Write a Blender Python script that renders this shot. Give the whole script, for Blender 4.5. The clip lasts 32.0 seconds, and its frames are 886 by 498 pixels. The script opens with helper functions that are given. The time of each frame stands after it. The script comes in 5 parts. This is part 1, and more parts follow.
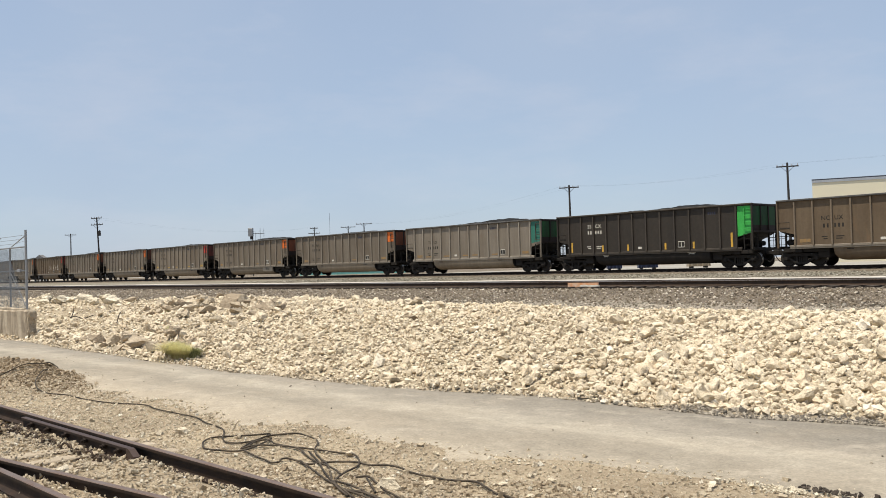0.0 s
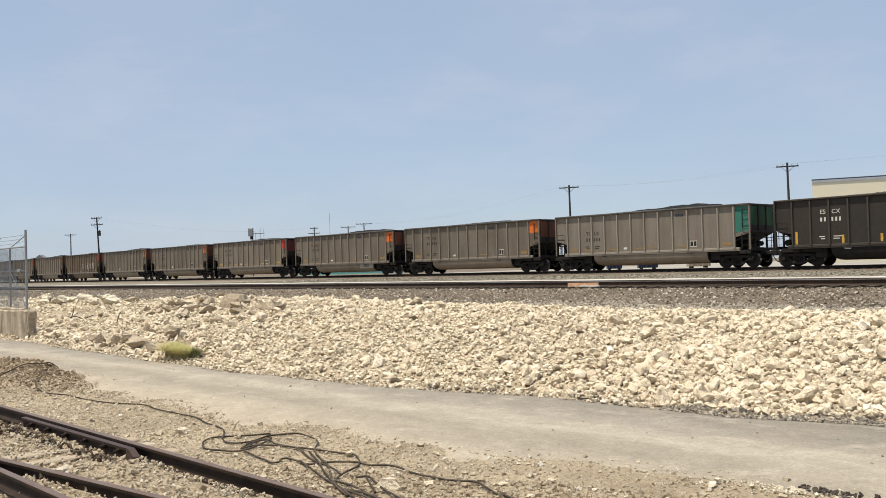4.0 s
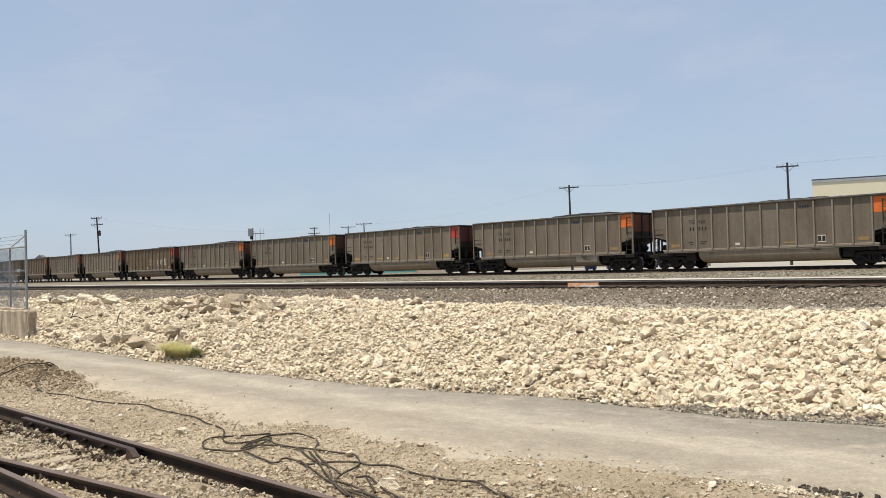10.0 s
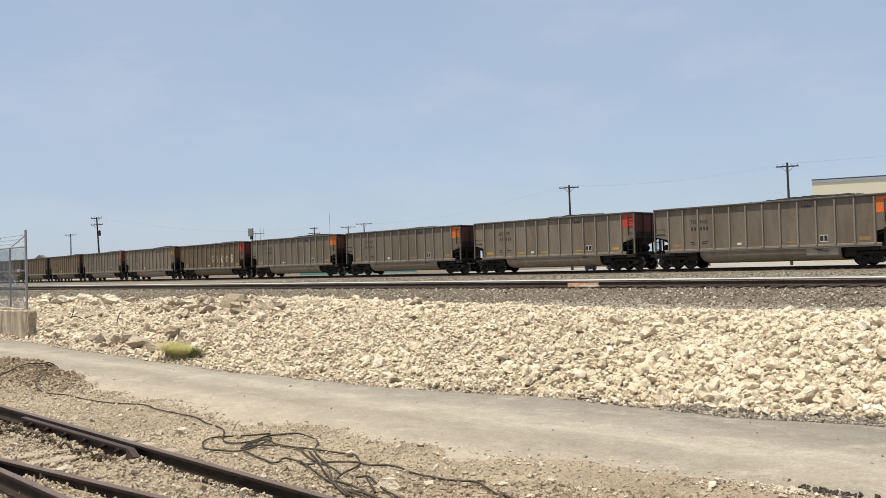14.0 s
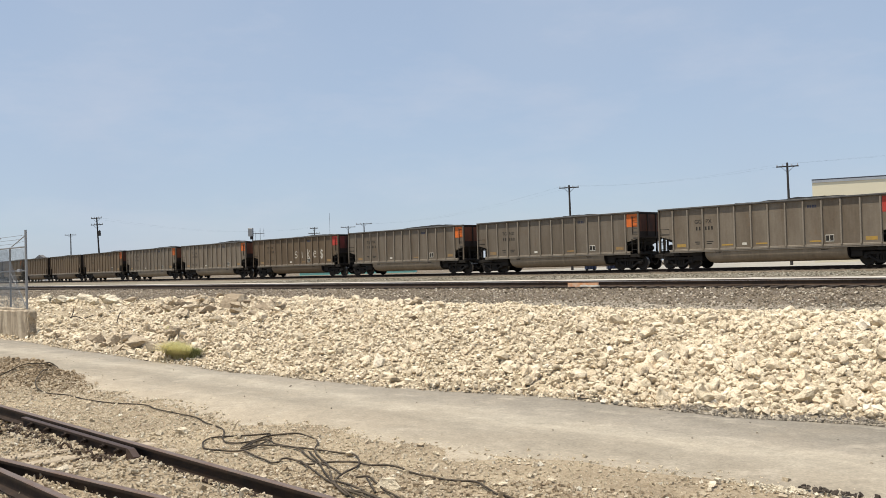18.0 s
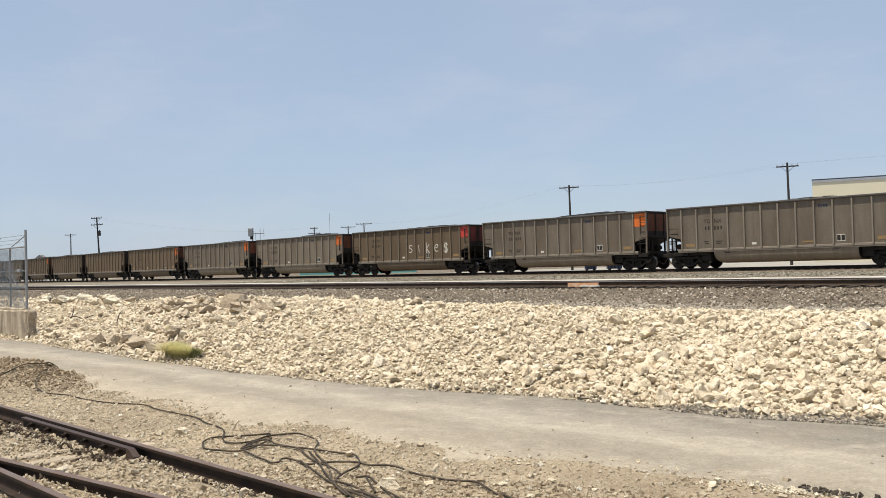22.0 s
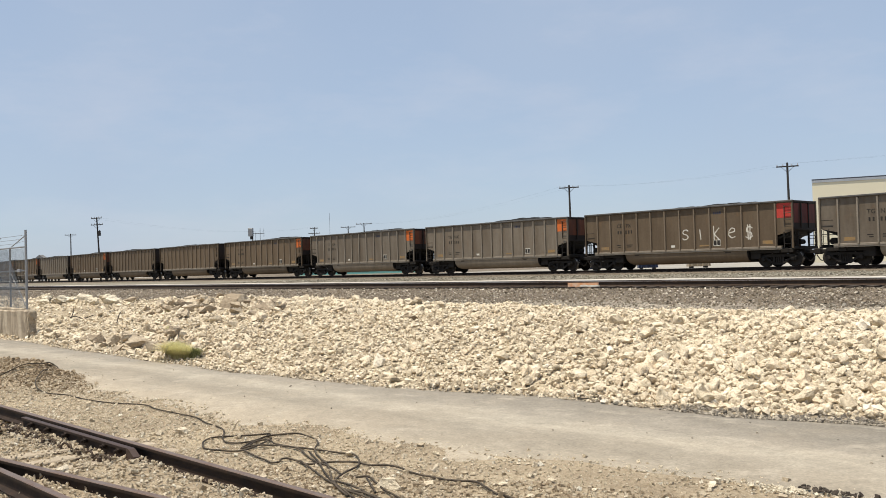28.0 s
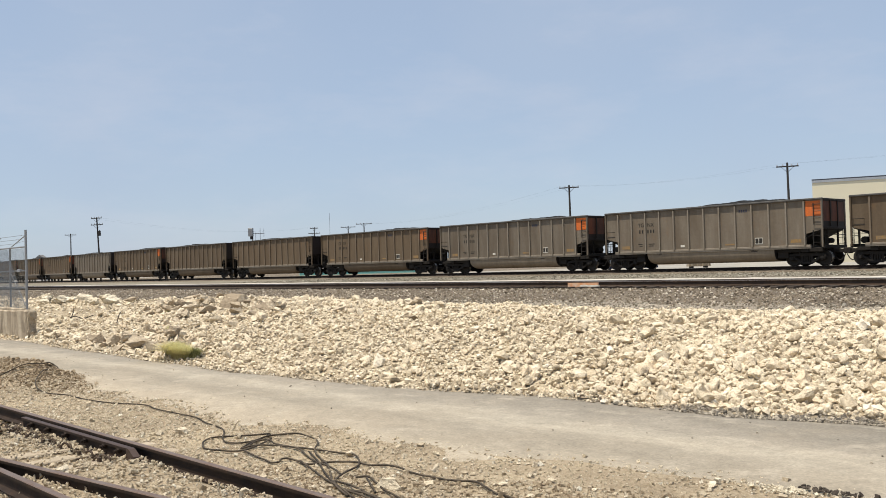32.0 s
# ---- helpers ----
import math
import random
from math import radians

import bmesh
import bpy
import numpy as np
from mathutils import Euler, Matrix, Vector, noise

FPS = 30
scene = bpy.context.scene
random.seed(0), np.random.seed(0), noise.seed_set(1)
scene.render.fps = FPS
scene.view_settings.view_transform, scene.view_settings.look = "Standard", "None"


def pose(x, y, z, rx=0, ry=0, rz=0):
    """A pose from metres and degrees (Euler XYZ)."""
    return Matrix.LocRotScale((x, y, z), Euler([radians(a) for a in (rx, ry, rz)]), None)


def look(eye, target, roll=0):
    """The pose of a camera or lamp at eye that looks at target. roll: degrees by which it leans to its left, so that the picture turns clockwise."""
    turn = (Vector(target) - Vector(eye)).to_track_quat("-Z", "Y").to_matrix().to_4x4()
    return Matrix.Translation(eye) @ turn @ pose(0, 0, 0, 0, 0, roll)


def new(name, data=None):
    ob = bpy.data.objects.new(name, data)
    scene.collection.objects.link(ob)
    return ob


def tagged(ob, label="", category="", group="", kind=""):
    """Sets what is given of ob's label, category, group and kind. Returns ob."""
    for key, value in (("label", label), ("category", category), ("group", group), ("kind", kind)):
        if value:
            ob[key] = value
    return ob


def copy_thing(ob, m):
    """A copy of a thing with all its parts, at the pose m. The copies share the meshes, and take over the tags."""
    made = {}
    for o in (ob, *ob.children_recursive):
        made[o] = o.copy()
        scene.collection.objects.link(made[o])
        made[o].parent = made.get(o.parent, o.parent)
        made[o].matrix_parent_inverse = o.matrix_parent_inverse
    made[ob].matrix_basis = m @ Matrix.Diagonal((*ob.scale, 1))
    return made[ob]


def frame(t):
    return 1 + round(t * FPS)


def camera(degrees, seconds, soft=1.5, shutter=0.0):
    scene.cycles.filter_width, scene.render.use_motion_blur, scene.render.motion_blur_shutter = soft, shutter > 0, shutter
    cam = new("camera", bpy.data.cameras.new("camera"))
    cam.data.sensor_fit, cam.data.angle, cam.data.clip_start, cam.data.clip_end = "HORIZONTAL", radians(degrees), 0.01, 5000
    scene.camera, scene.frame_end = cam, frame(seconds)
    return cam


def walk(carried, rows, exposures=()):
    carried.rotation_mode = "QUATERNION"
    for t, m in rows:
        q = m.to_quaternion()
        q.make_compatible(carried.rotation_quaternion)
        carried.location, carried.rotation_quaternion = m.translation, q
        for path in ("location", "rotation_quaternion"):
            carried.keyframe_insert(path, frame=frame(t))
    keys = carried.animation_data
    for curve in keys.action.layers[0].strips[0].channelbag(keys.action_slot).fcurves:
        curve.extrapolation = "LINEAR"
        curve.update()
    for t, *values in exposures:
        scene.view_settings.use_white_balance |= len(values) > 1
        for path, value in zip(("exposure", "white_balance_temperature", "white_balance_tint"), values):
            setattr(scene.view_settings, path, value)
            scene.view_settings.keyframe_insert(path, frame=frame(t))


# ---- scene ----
EYE = 2.05                      # eye height over the asphalt road
cam = camera(52.41, 32.0, soft=0.65, shutter=0.15)
YAW, TILT = 46.51, 1.092
AIM = (-math.sin(radians(YAW)) * math.cos(radians(TILT)), math.cos(radians(YAW)) * math.cos(radians(TILT)), math.sin(radians(TILT)))
STAND = look((0, 0, EYE), (AIM[0], AIM[1], AIM[2] + EYE), -1.655)
walk(cam, [(0.0, STAND), (32.0, STAND)], exposures=[(0.0, 0.7), (32.0, 0.7)])

# ---- light ----
SUN_AZ, SUN_EL = 256.0, 72.5    # degrees, from +x turning to +y: where the sun stands
world = bpy.data.worlds.new("sky")
scene.world = world
world.use_nodes = True
wn = world.node_tree
sky = wn.nodes.new("ShaderNodeTexSky")
sky.sky_type = "NISHITA"
sky.sun_disc = False
sky.sun_elevation = radians(SUN_EL)
sky.sun_rotation = radians(90 - SUN_AZ)
sky.altitude = 200
sky.air_density, sky.dust_density, sky.ozone_density = 1.0, 0.7, 1.6
# summer haze veils the blue, a little more in thin high cloud
veil = wn.nodes.new("ShaderNodeMix")
veil.data_type = "RGBA"
veil.inputs[7].default_value = (3.27, 3.94, 5.02, 1)
cirrus = wn.nodes.new("ShaderNodeTexNoise")
cirrus.inputs["Scale"].default_value, cirrus.inputs["Detail"].default_value = 3.5, 5.0
share = wn.nodes.new("ShaderNodeMapRange")
share.inputs["From Min"].default_value, share.inputs["From Max"].default_value = 0.45, 0.80
share.inputs["To Min"].default_value, share.inputs["To Max"].default_value = 0.68, 0.90
wn.links.new(cirrus.outputs["Fac"], share.inputs["Value"])
wn.links.new(share.outputs[0], veil.inputs[0])
wn.links.new(sky.outputs[0], veil.inputs[6])
wisp_at = wn.nodes.new("ShaderNodeTexCoord")
wisp_map = wn.nodes.new("ShaderNodeMapping")
wisp_map.inputs["Scale"].default_value = (1.0, 1.0, 3.2)
wisp = wn.nodes.new("ShaderNodeTexNoise")
wisp.inputs["Scale"].default_value, wisp.inputs["Detail"].default_value, wisp.inputs["Roughness"].default_value = 4.2, 6.0, 0.62
wisp_share = wn.nodes.new("ShaderNodeMapRange")
wisp_share.inputs["From Min"].default_value, wisp_share.inputs["From Max"].default_value = 0.46, 0.78
wisp_share.inputs["To Min"].default_value, wisp_share.inputs["To Max"].default_value = 0.0, 0.24
cloud = wn.nodes.new("ShaderNodeMix")
cloud.data_type = "RGBA"
cloud.inputs[7].default_value = (5.4, 5.3, 5.7, 1)
wn.links.new(wisp_at.outputs["Generated"], wisp_map.inputs["Vector"])
wn.links.new(wisp_map.outputs[0], wisp.inputs["Vector"])
wn.links.new(wisp.outputs["Fac"], wisp_share.inputs["Value"])
wn.links.new(wisp_share.outputs[0], cloud.inputs[0])
wn.links.new(veil.outputs[2], cloud.inputs[6])
wn.links.new(cloud.outputs[2], wn.nodes["Background"].inputs[0])
wn.nodes["Background"].inputs[1].default_value = 0.084
sun = new("sun", bpy.data.lights.new("sun", "SUN"))
sun.data.energy, sun.data.angle, sun.data.color = 3.5, radians(0.53), (1.0, 0.92, 0.785)
SUN_DIR = Vector((math.cos(radians(SUN_AZ)) * math.cos(radians(SUN_EL)), math.sin(radians(SUN_AZ)) * math.cos(radians(SUN_EL)), math.sin(radians(SUN_EL))))
sun.matrix_world = look(SUN_DIR * 100, (0, 0, 0))


# ---- materials ----
def tree(name):
    m = bpy.data.materials.new(name)
    m.use_nodes = True
    nt = m.node_tree
    return m, nt, nt.nodes["Principled BSDF"]


def add(nt, kind, **values):
    n = nt.nodes.new("ShaderNode" + kind)
    for k, v in values.items():
        n.inputs[k.replace("_", " ")].default_value = v
    return n


def ramp(nt, source, stops):
    n = nt.nodes.new("ShaderNodeValToRGB")
    while len(n.color_ramp.elements) < len(stops):
        n.color_ramp.elements.new(0.5)
    for e, (p, c) in zip(n.color_ramp.elements, stops):
        e.position, e.color = p, (*c, 1) if len(c) == 3 else c
    nt.links.new(source, n.inputs[0])
    return n.outputs[0]


def mix(nt, fac, a, b, how="MIX"):
    n = nt.nodes.new("ShaderNodeMix")
    n.data_type, n.blend_type = "RGBA", how
    for socket, v in ((n.inputs[0], fac), (n.inputs[6], a), (n.inputs[7], b)):
        if isinstance(v, (int, float)):
            socket.default_value = v
        elif isinstance(v, tuple):
            socket.default_value = (*v, 1)
        else:
            nt.links.new(v, socket)
    return n.outputs[2]


def noise_tex(nt, scale, detail=4.0, rough=0.6, coords=None, stretch=None):
    n = add(nt, "TexNoise", Scale=scale, Detail=detail, Roughness=rough)
    if coords is not None:
        if stretch:
            mp = nt.nodes.new("ShaderNodeMapping")
            mp.inputs["Scale"].default_value = stretch
            nt.links.new(coords, mp.inputs[0])
            coords = mp.outputs[0]
        nt.links.new(coords, n.inputs["Vector"])
    return n.outputs["Fac"]


def position(nt):
    return nt.nodes.new("ShaderNodeNewGeometry").outputs["Position"]


def local(nt):
    return nt.nodes.new("ShaderNodeTexCoord").outputs["Object"]


def bump(nt, bsdf, height, strength, distance):
    b = add(nt, "Bump", Strength=strength, Distance=distance)
    nt.links.new(height, b.inputs["Height"])
    nt.links.new(b.outputs[0], bsdf.inputs["Normal"])


def ground_mat(name, dark, mid, light, fine, coarse, rough=0.95, relief=0.6, depth=0.02, spots=None):
    """Earth-like surface: patches at one scale, grains at another."""
    m, nt, b = tree(name)
    p = position(nt)
    big = noise_tex(nt, coarse, 5, 0.6, p)
    small = noise_tex(nt, fine, 5, 0.7, p)
    c1 = ramp(nt, small, [(0.3, dark), (0.5, mid), (0.72, light)])
    c2 = ramp(nt, big, [(0.35, (0.78, 0.76, 0.74)), (0.65, (1.12, 1.12, 1.1))])
    col = mix(nt, 1.0, c1, c2, "MULTIPLY")
    if spots:
        v = add(nt, "TexVoronoi", Scale=spots[0])
        nt.links.new(p, v.inputs["Vector"])
        col = mix(nt, ramp(nt, v.outputs["Distance"], [(0.0, (1, 1, 1)), (spots[1], (0, 0, 0))]), col, spots[2])
    nt.links.new(col, b.inputs["Base Color"])
    b.inputs["Roughness"].default_value = rough
    b.inputs["Specular IOR Level"].default_value = 0.15
    bump(nt, b, small, relief, depth)
    return m


def stone_mat(name, tones, scale, island=True, rough=0.93):
    """Stones whose tone differs from piece to piece."""
    m, nt, b = tree(name)
    g = nt.nodes.new("ShaderNodeNewGeometry")
    if island:
        rnd = g.outputs["Random Per Island"]
    else:
        rnd = nt.nodes.new("ShaderNodeObjectInfo").outputs["Random"]
    c = ramp(nt, rnd, tones)
    n = noise_tex(nt, scale, 6, 0.7, g.outputs["Position"])
    c = mix(nt, 1.0, c, ramp(nt, n, [(0.3, (0.7, 0.68, 0.64)), (0.62, (1.1, 1.1, 1.1))]), "MULTIPLY")
    pit = noise_tex(nt, scale * 3.7, 4, 0.75, g.outputs["Position"])
    c = mix(nt, 1.0, c, ramp(nt, pit, [(0.32, (0.66, 0.62, 0.57)), (0.46, (1.08, 1.08, 1.07)), (0.7, (1.22, 1.22, 1.22))]), "MULTIPLY")
    nt.links.new(c, b.inputs["Base Color"])
    b.inputs["Roughness"].default_value = rough
    b.inputs["Specular IOR Level"].default_value = 0.2
    bump(nt, b, mix(nt, 0.45, n, pit), 0.9, 0.045)
    return m


def paint_mat(name, col, dirt, scale=2.0, amount=0.5, rough=0.6, metal=0.0, streak=True, rust=0.0, grain=0.18):
    """Painted or bare metal with dust, streaks and rust."""
    m, nt, b = tree(name)
    chance = nt.nodes.new("ShaderNodeObjectInfo").outputs["Random"]
    shift = nt.nodes.new("ShaderNodeVectorMath")
    shift.operation = "MULTIPLY_ADD"
    shift.inputs[1].default_value = (61, 37, 23)
    nt.links.new(chance, shift.inputs[0])
    nt.links.new(local(nt), shift.inputs[2])
    p = shift.outputs[0]
    n1 = noise_tex(nt, scale, 5, 0.65, p, (1, 1, 0.25) if streak else None)
    n2 = noise_tex(nt, scale * 9, 4, 0.7, p)
    if rust:
        n3 = noise_tex(nt, scale * 5, 3, 0.6, p, (1, 1, 0.07))
    f = ramp(nt, n1, [(0.38, (0, 0, 0)), (0.7, (amount, amount, amount))])
    c = mix(nt, f, col, dirt)
    if rust:
        c = mix(nt, 1.0, c, ramp(nt, n3, [(0.36, (0.93, 0.92, 0.91)), (0.68, (1.06, 1.06, 1.06))]), "MULTIPLY")
    if rust:
        n3 = noise_tex(nt, scale * 1.7, 7, 0.75, p, (1, 1, 0.5))
        c = mix(nt, ramp(nt, n3, [(0.56, (0, 0, 0)), (0.75, (rust, rust, rust))]), c, (0.20, 0.105, 0.045))
        c = mix(nt, 1.0, c, ramp(nt, chance, [(0.0, (0.9, 0.9, 0.9)), (1.0, (1.07, 1.06, 1.04))]), "MULTIPLY")
    c = mix(nt, 1.0, c, ramp(nt, n2, [(0.3, (1 - grain, 1 - grain, 1 - grain)), (0.7, (1 + grain * 0.55, 1 + grain * 0.55, 1 + grain * 0.55))]), "MULTIPLY")
    nt.links.new(c, b.inputs["Base Color"])
    b.inputs["Roughness"].default_value = rough
    b.inputs["Metallic"].default_value = metal
    b.inputs["Specular IOR Level"].default_value = 0.3
    bump(nt, b, n2, 0.15, 0.01)
    return m


M_DIRT = ground_mat("tan_dirt", (0.205, 0.162, 0.108), (0.335, 0.272, 0.19), (0.46, 0.392, 0.292), 20, 0.8, relief=0.8, depth=0.035, spots=(26, 0.22, (0.5, 0.44, 0.36)))
M_FIELD = ground_mat("pale_yard_ground", (0.26, 0.244, 0.215), (0.315, 0.298, 0.266), (0.365, 0.347, 0.31), 3, 0.05)
M_OLIVE = ground_mat("olive_grey_track_bed", (0.125, 0.112, 0.086), (0.20, 0.181, 0.143), (0.285, 0.26, 0.21), 10, 0.3)
M_PALE = ground_mat("chalky_access_road", (0.40, 0.365, 0.315), (0.48, 0.445, 0.39), (0.55, 0.52, 0.46), 6, 0.3)
M_BED = ground_mat("dusty_rubble_earth", (0.215, 0.175, 0.122), (0.34, 0.285, 0.205), (0.47, 0.405, 0.31), 12, 0.7, depth=0.05)
M_FINES = ground_mat("grey_stone_dust", (0.21, 0.18, 0.142), (0.29, 0.252, 0.203), (0.38, 0.335, 0.275), 16, 0.6, depth=0.02)
M_BALLAST = ground_mat("grey_ballast", (0.05, 0.04, 0.03), (0.155, 0.127, 0.097), (0.36, 0.31, 0.25), 22, 0.5, depth=0.05, relief=0.9)
M_ROCK = stone_mat("cream_limestone", [(0.0, (0.42, 0.35, 0.25)), (0.15, (0.60, 0.515, 0.385)), (0.7, (0.675, 0.585, 0.448)), (0.93, (0.61, 0.50, 0.362)), (1.0, (0.75, 0.68, 0.56))], 9)
M_ROCK_ONE = stone_mat("cream_limestone_block", [(0.0, (0.50, 0.42, 0.305)), (0.4, (0.60, 0.51, 0.385)), (1.0, (0.67, 0.585, 0.45))], 9, island=False)
M_BOULDER = stone_mat("grey_brown_stone", [(0.0, (0.26, 0.208, 0.148)), (0.5, (0.36, 0.298, 0.22)), (1.0, (0.47, 0.398, 0.302))], 6, island=False)
M_WHITEROCK = stone_mat("white_limestone_block", [(0.0, (0.52, 0.455, 0.345)), (1.0, (0.65, 0.585, 0.465))], 7, island=False)
M_PEBBLE = stone_mat("tan_gravel", [(0.0, (0.45, 0.37, 0.265)), (0.5, (0.575, 0.482, 0.355)), (0.9, (0.64, 0.556, 0.43)), (1.0, (0.76, 0.71, 0.60))], 40)
M_CLOD = stone_mat("brown_earth_clod", [(0.0, (0.25, 0.19, 0.125)), (0.6, (0.39, 0.312, 0.218)), (1.0, (0.50, 0.418, 0.31))], 30)
M_HEAP = stone_mat("dark_brown_earth_clod", [(0.0, (0.19, 0.137, 0.084)), (0.6, (0.31, 0.24, 0.158)), (1.0, (0.43, 0.35, 0.25))], 30)
M_RUBBLE = stone_mat("grey_brown_rubble", [(0.0, (0.45, 0.375, 0.275)), (0.6, (0.60, 0.515, 0.39)), (1.0, (0.66, 0.58, 0.45))], 12)
M_GRIT = stone_mat("grey_gravel", [(0.0, (0.12, 0.094, 0.067)), (0.5, (0.265, 0.217, 0.16)), (0.82, (0.39, 0.33, 0.255)), (1.0, (0.74, 0.68, 0.58))], 40)
M_OLIVEGRIT = stone_mat("olive_grey_gravel", [(0.0, (0.13, 0.115, 0.085)), (0.5, (0.215, 0.194, 0.152)), (0.85, (0.29, 0.265, 0.213)), (1.0, (0.46, 0.43, 0.37))], 40)
M_DARKGRIT = stone_mat("dark_crushed_asphalt", [(0.0, (0.12, 0.107, 0.09)), (0.35, (0.29, 0.255, 0.21)), (0.8, (0.43, 0.378, 0.305)), (1.0, (0.60, 0.53, 0.42))], 30)
M_GREY = paint_mat("dusty_grey_car_body", (0.194, 0.163, 0.126), (0.122, 0.094, 0.066), 0.9, 0.9, 0.62, 0.15, rust=0.45, grain=0.1)
M_PALEGREY = paint_mat("pale_grey_car_body", (0.235, 0.203, 0.163), (0.155, 0.125, 0.092), 0.9, 0.8, 0.62, 0.15, rust=0.35, grain=0.1)
M_PALERIB = paint_mat("pale_grey_rib", (0.32, 0.28, 0.225), (0.22, 0.185, 0.14), 1.5, 0.6, 0.6, 0.15)
M_TAN = paint_mat("brown_dusted_shaded_car_body", (0.138, 0.102, 0.066), (0.092, 0.063, 0.039), 0.8, 0.8, 0.7, 0.1, rust=0.45, grain=0.1)
M_DARK = paint_mat("dark_brown_car_body", (0.034, 0.028, 0.022), (0.052, 0.041, 0.031), 0.8, 0.6, 0.6, 0.1)
M_TUB = paint_mat("dusty_tub_steel", (0.255, 0.212, 0.157), (0.165, 0.128, 0.088), 0.9, 0.7, 0.6, 0.1, rust=0.25, grain=0.1)
M_BROWNTUB = paint_mat("brown_dusted_shaded_tub_steel", (0.15, 0.113, 0.075), (0.10, 0.072, 0.046), 0.9, 0.7, 0.65, 0.1, rust=0.3, grain=0.1)
M_TANRIB = paint_mat("brown_dusted_shaded_rib", (0.20, 0.155, 0.108), (0.135, 0.098, 0.063), 1.5, 0.6, 0.7, 0.1)
M_RIB = paint_mat("pale_worn_rib", (0.265, 0.228, 0.18), (0.175, 0.14, 0.10), 1.5, 0.6, 0.6, 0.15)
M_CHORD = paint_mat("sooty_top_chord", (0.115, 0.108, 0.10), (0.06, 0.057, 0.055), 1.2, 0.9, 0.6, 0.1)
M_DARKRIB = paint_mat("dark_worn_rib", (0.05, 0.042, 0.034), (0.09, 0.072, 0.054), 1.5, 0.6, 0.6, 0.1)
# black running-gear steel; also carries painted shade on tub ends and slope sheets
M_UNDER = paint_mat("black_oily_shaded_steel", (0.0155, 0.0135, 0.012), (0.033, 0.027, 0.021), 3, 0.6, 0.85, 0.0, False)
M_WHEEL = paint_mat("worn_wheel_steel", (0.021, 0.018, 0.015), (0.042, 0.034, 0.026), 3, 0.5, 0.75, 0.1, False)
M_TREAD = paint_mat("bright_wheel_tread", (0.45, 0.42, 0.38), (0.25, 0.2, 0.16), 6, 0.4, 0.3, 0.9, False)
M_COAL = ground_mat("black_coal", (0.008, 0.008, 0.008), (0.016, 0.016, 0.016), (0.04, 0.039, 0.037), 10, 1.0, rough=0.95, depth=0.06)
M_END = paint_mat("sooty_brown_end_sheet", (0.032, 0.021, 0.016), (0.02, 0.015, 0.012), 1.6, 0.9, 0.7, 0.05)
M_RAILTOP = paint_mat("polished_rail_head", (0.62, 0.58, 0.52), (0.5, 0.42, 0.34), 4, 0.4, 0.28, 0.9, False)
M_RAIL = paint_mat("rusty_rail_web", (0.022, 0.014, 0.010), (0.055, 0.032, 0.019), 5, 0.7, 0.75, 0.2, False)
M_BROWNRAIL = paint_mat("brown_rail_web", (0.048, 0.032, 0.022), (0.095, 0.06, 0.037), 5, 0.7, 0.75, 0.1, False)
M_OLDHEAD = paint_mat("dull_rail_head", (0.19, 0.138, 0.105), (0.16, 0.085, 0.046), 5, 0.7, 0.42, 0.4, False)
M_GUARDHEAD = paint_mat("dark_guard_rail_head", (0.075, 0.05, 0.04), (0.05, 0.03, 0.022), 5, 0.6, 0.55, 0.3, False)
M_CLIP = paint_mat("dusty_rail_fastening", (0.05, 0.035, 0.026), (0.16, 0.115, 0.075), 9, 0.8, 0.8, 0.1, False)
M_TIE = paint_mat("weathered_timber", (0.33, 0.27, 0.195), (0.42, 0.35, 0.26), 3, 0.8, 0.9, 0, False)
M_DARKTIE = paint_mat("creosoted_timber", (0.045, 0.036, 0.03), (0.10, 0.08, 0.06), 3, 0.8, 0.9, 0, False)
M_CABLE = paint_mat("dusty_black_rubber", (0.032, 0.025, 0.019), (0.15, 0.118, 0.082), 8, 0.7, 0.85, 0, False)
M_CONCRETE = paint_mat("weathered_concrete", (0.46, 0.39, 0.29), (0.19, 0.145, 0.10), 2.4, 1.0, 0.9, 0)
M_GALV = paint_mat("galvanised_steel", (0.30, 0.31, 0.32), (0.22, 0.22, 0.22), 5, 0.5, 0.5, 0.6, False)
M_POLE = paint_mat("dark_weathered_pole", (0.036, 0.033, 0.032), (0.06, 0.053, 0.047), 2, 0.6, 0.9, 0)
M_CREAM = paint_mat("cream_metal_siding", (0.655, 0.605, 0.455), (0.61, 0.555, 0.415), 0.06, 0.4, 0.7, 0, grain=0.02)
M_WHITE = paint_mat("white_painted_metal", (0.78, 0.77, 0.74), (0.6, 0.58, 0.54), 0.6, 0.4, 0.6, 0)
M_BLUETRIM = paint_mat("grey_blue_roof_trim", (0.34, 0.365, 0.40), (0.26, 0.28, 0.31), 0.6, 0.4, 0.6, 0)
M_NAVY = paint_mat("dark_navy_roof_edge", (0.035, 0.042, 0.06), (0.07, 0.075, 0.09), 0.6, 0.4, 0.6, 0)
M_BLUE = paint_mat("blue_painted_metal", (0.018, 0.03, 0.075), (0.04, 0.045, 0.06), 0.8, 0.4, 0.6, 0)
M_TEAL = paint_mat("teal_painted_metal", (0.22, 0.55, 0.47), (0.4, 0.6, 0.55), 0.8, 0.4, 0.6, 0)
M_SLATE = paint_mat("grey_shingle", (0.16, 0.16, 0.165), (0.24, 0.235, 0.23), 0.8, 0.4, 0.85, 0)
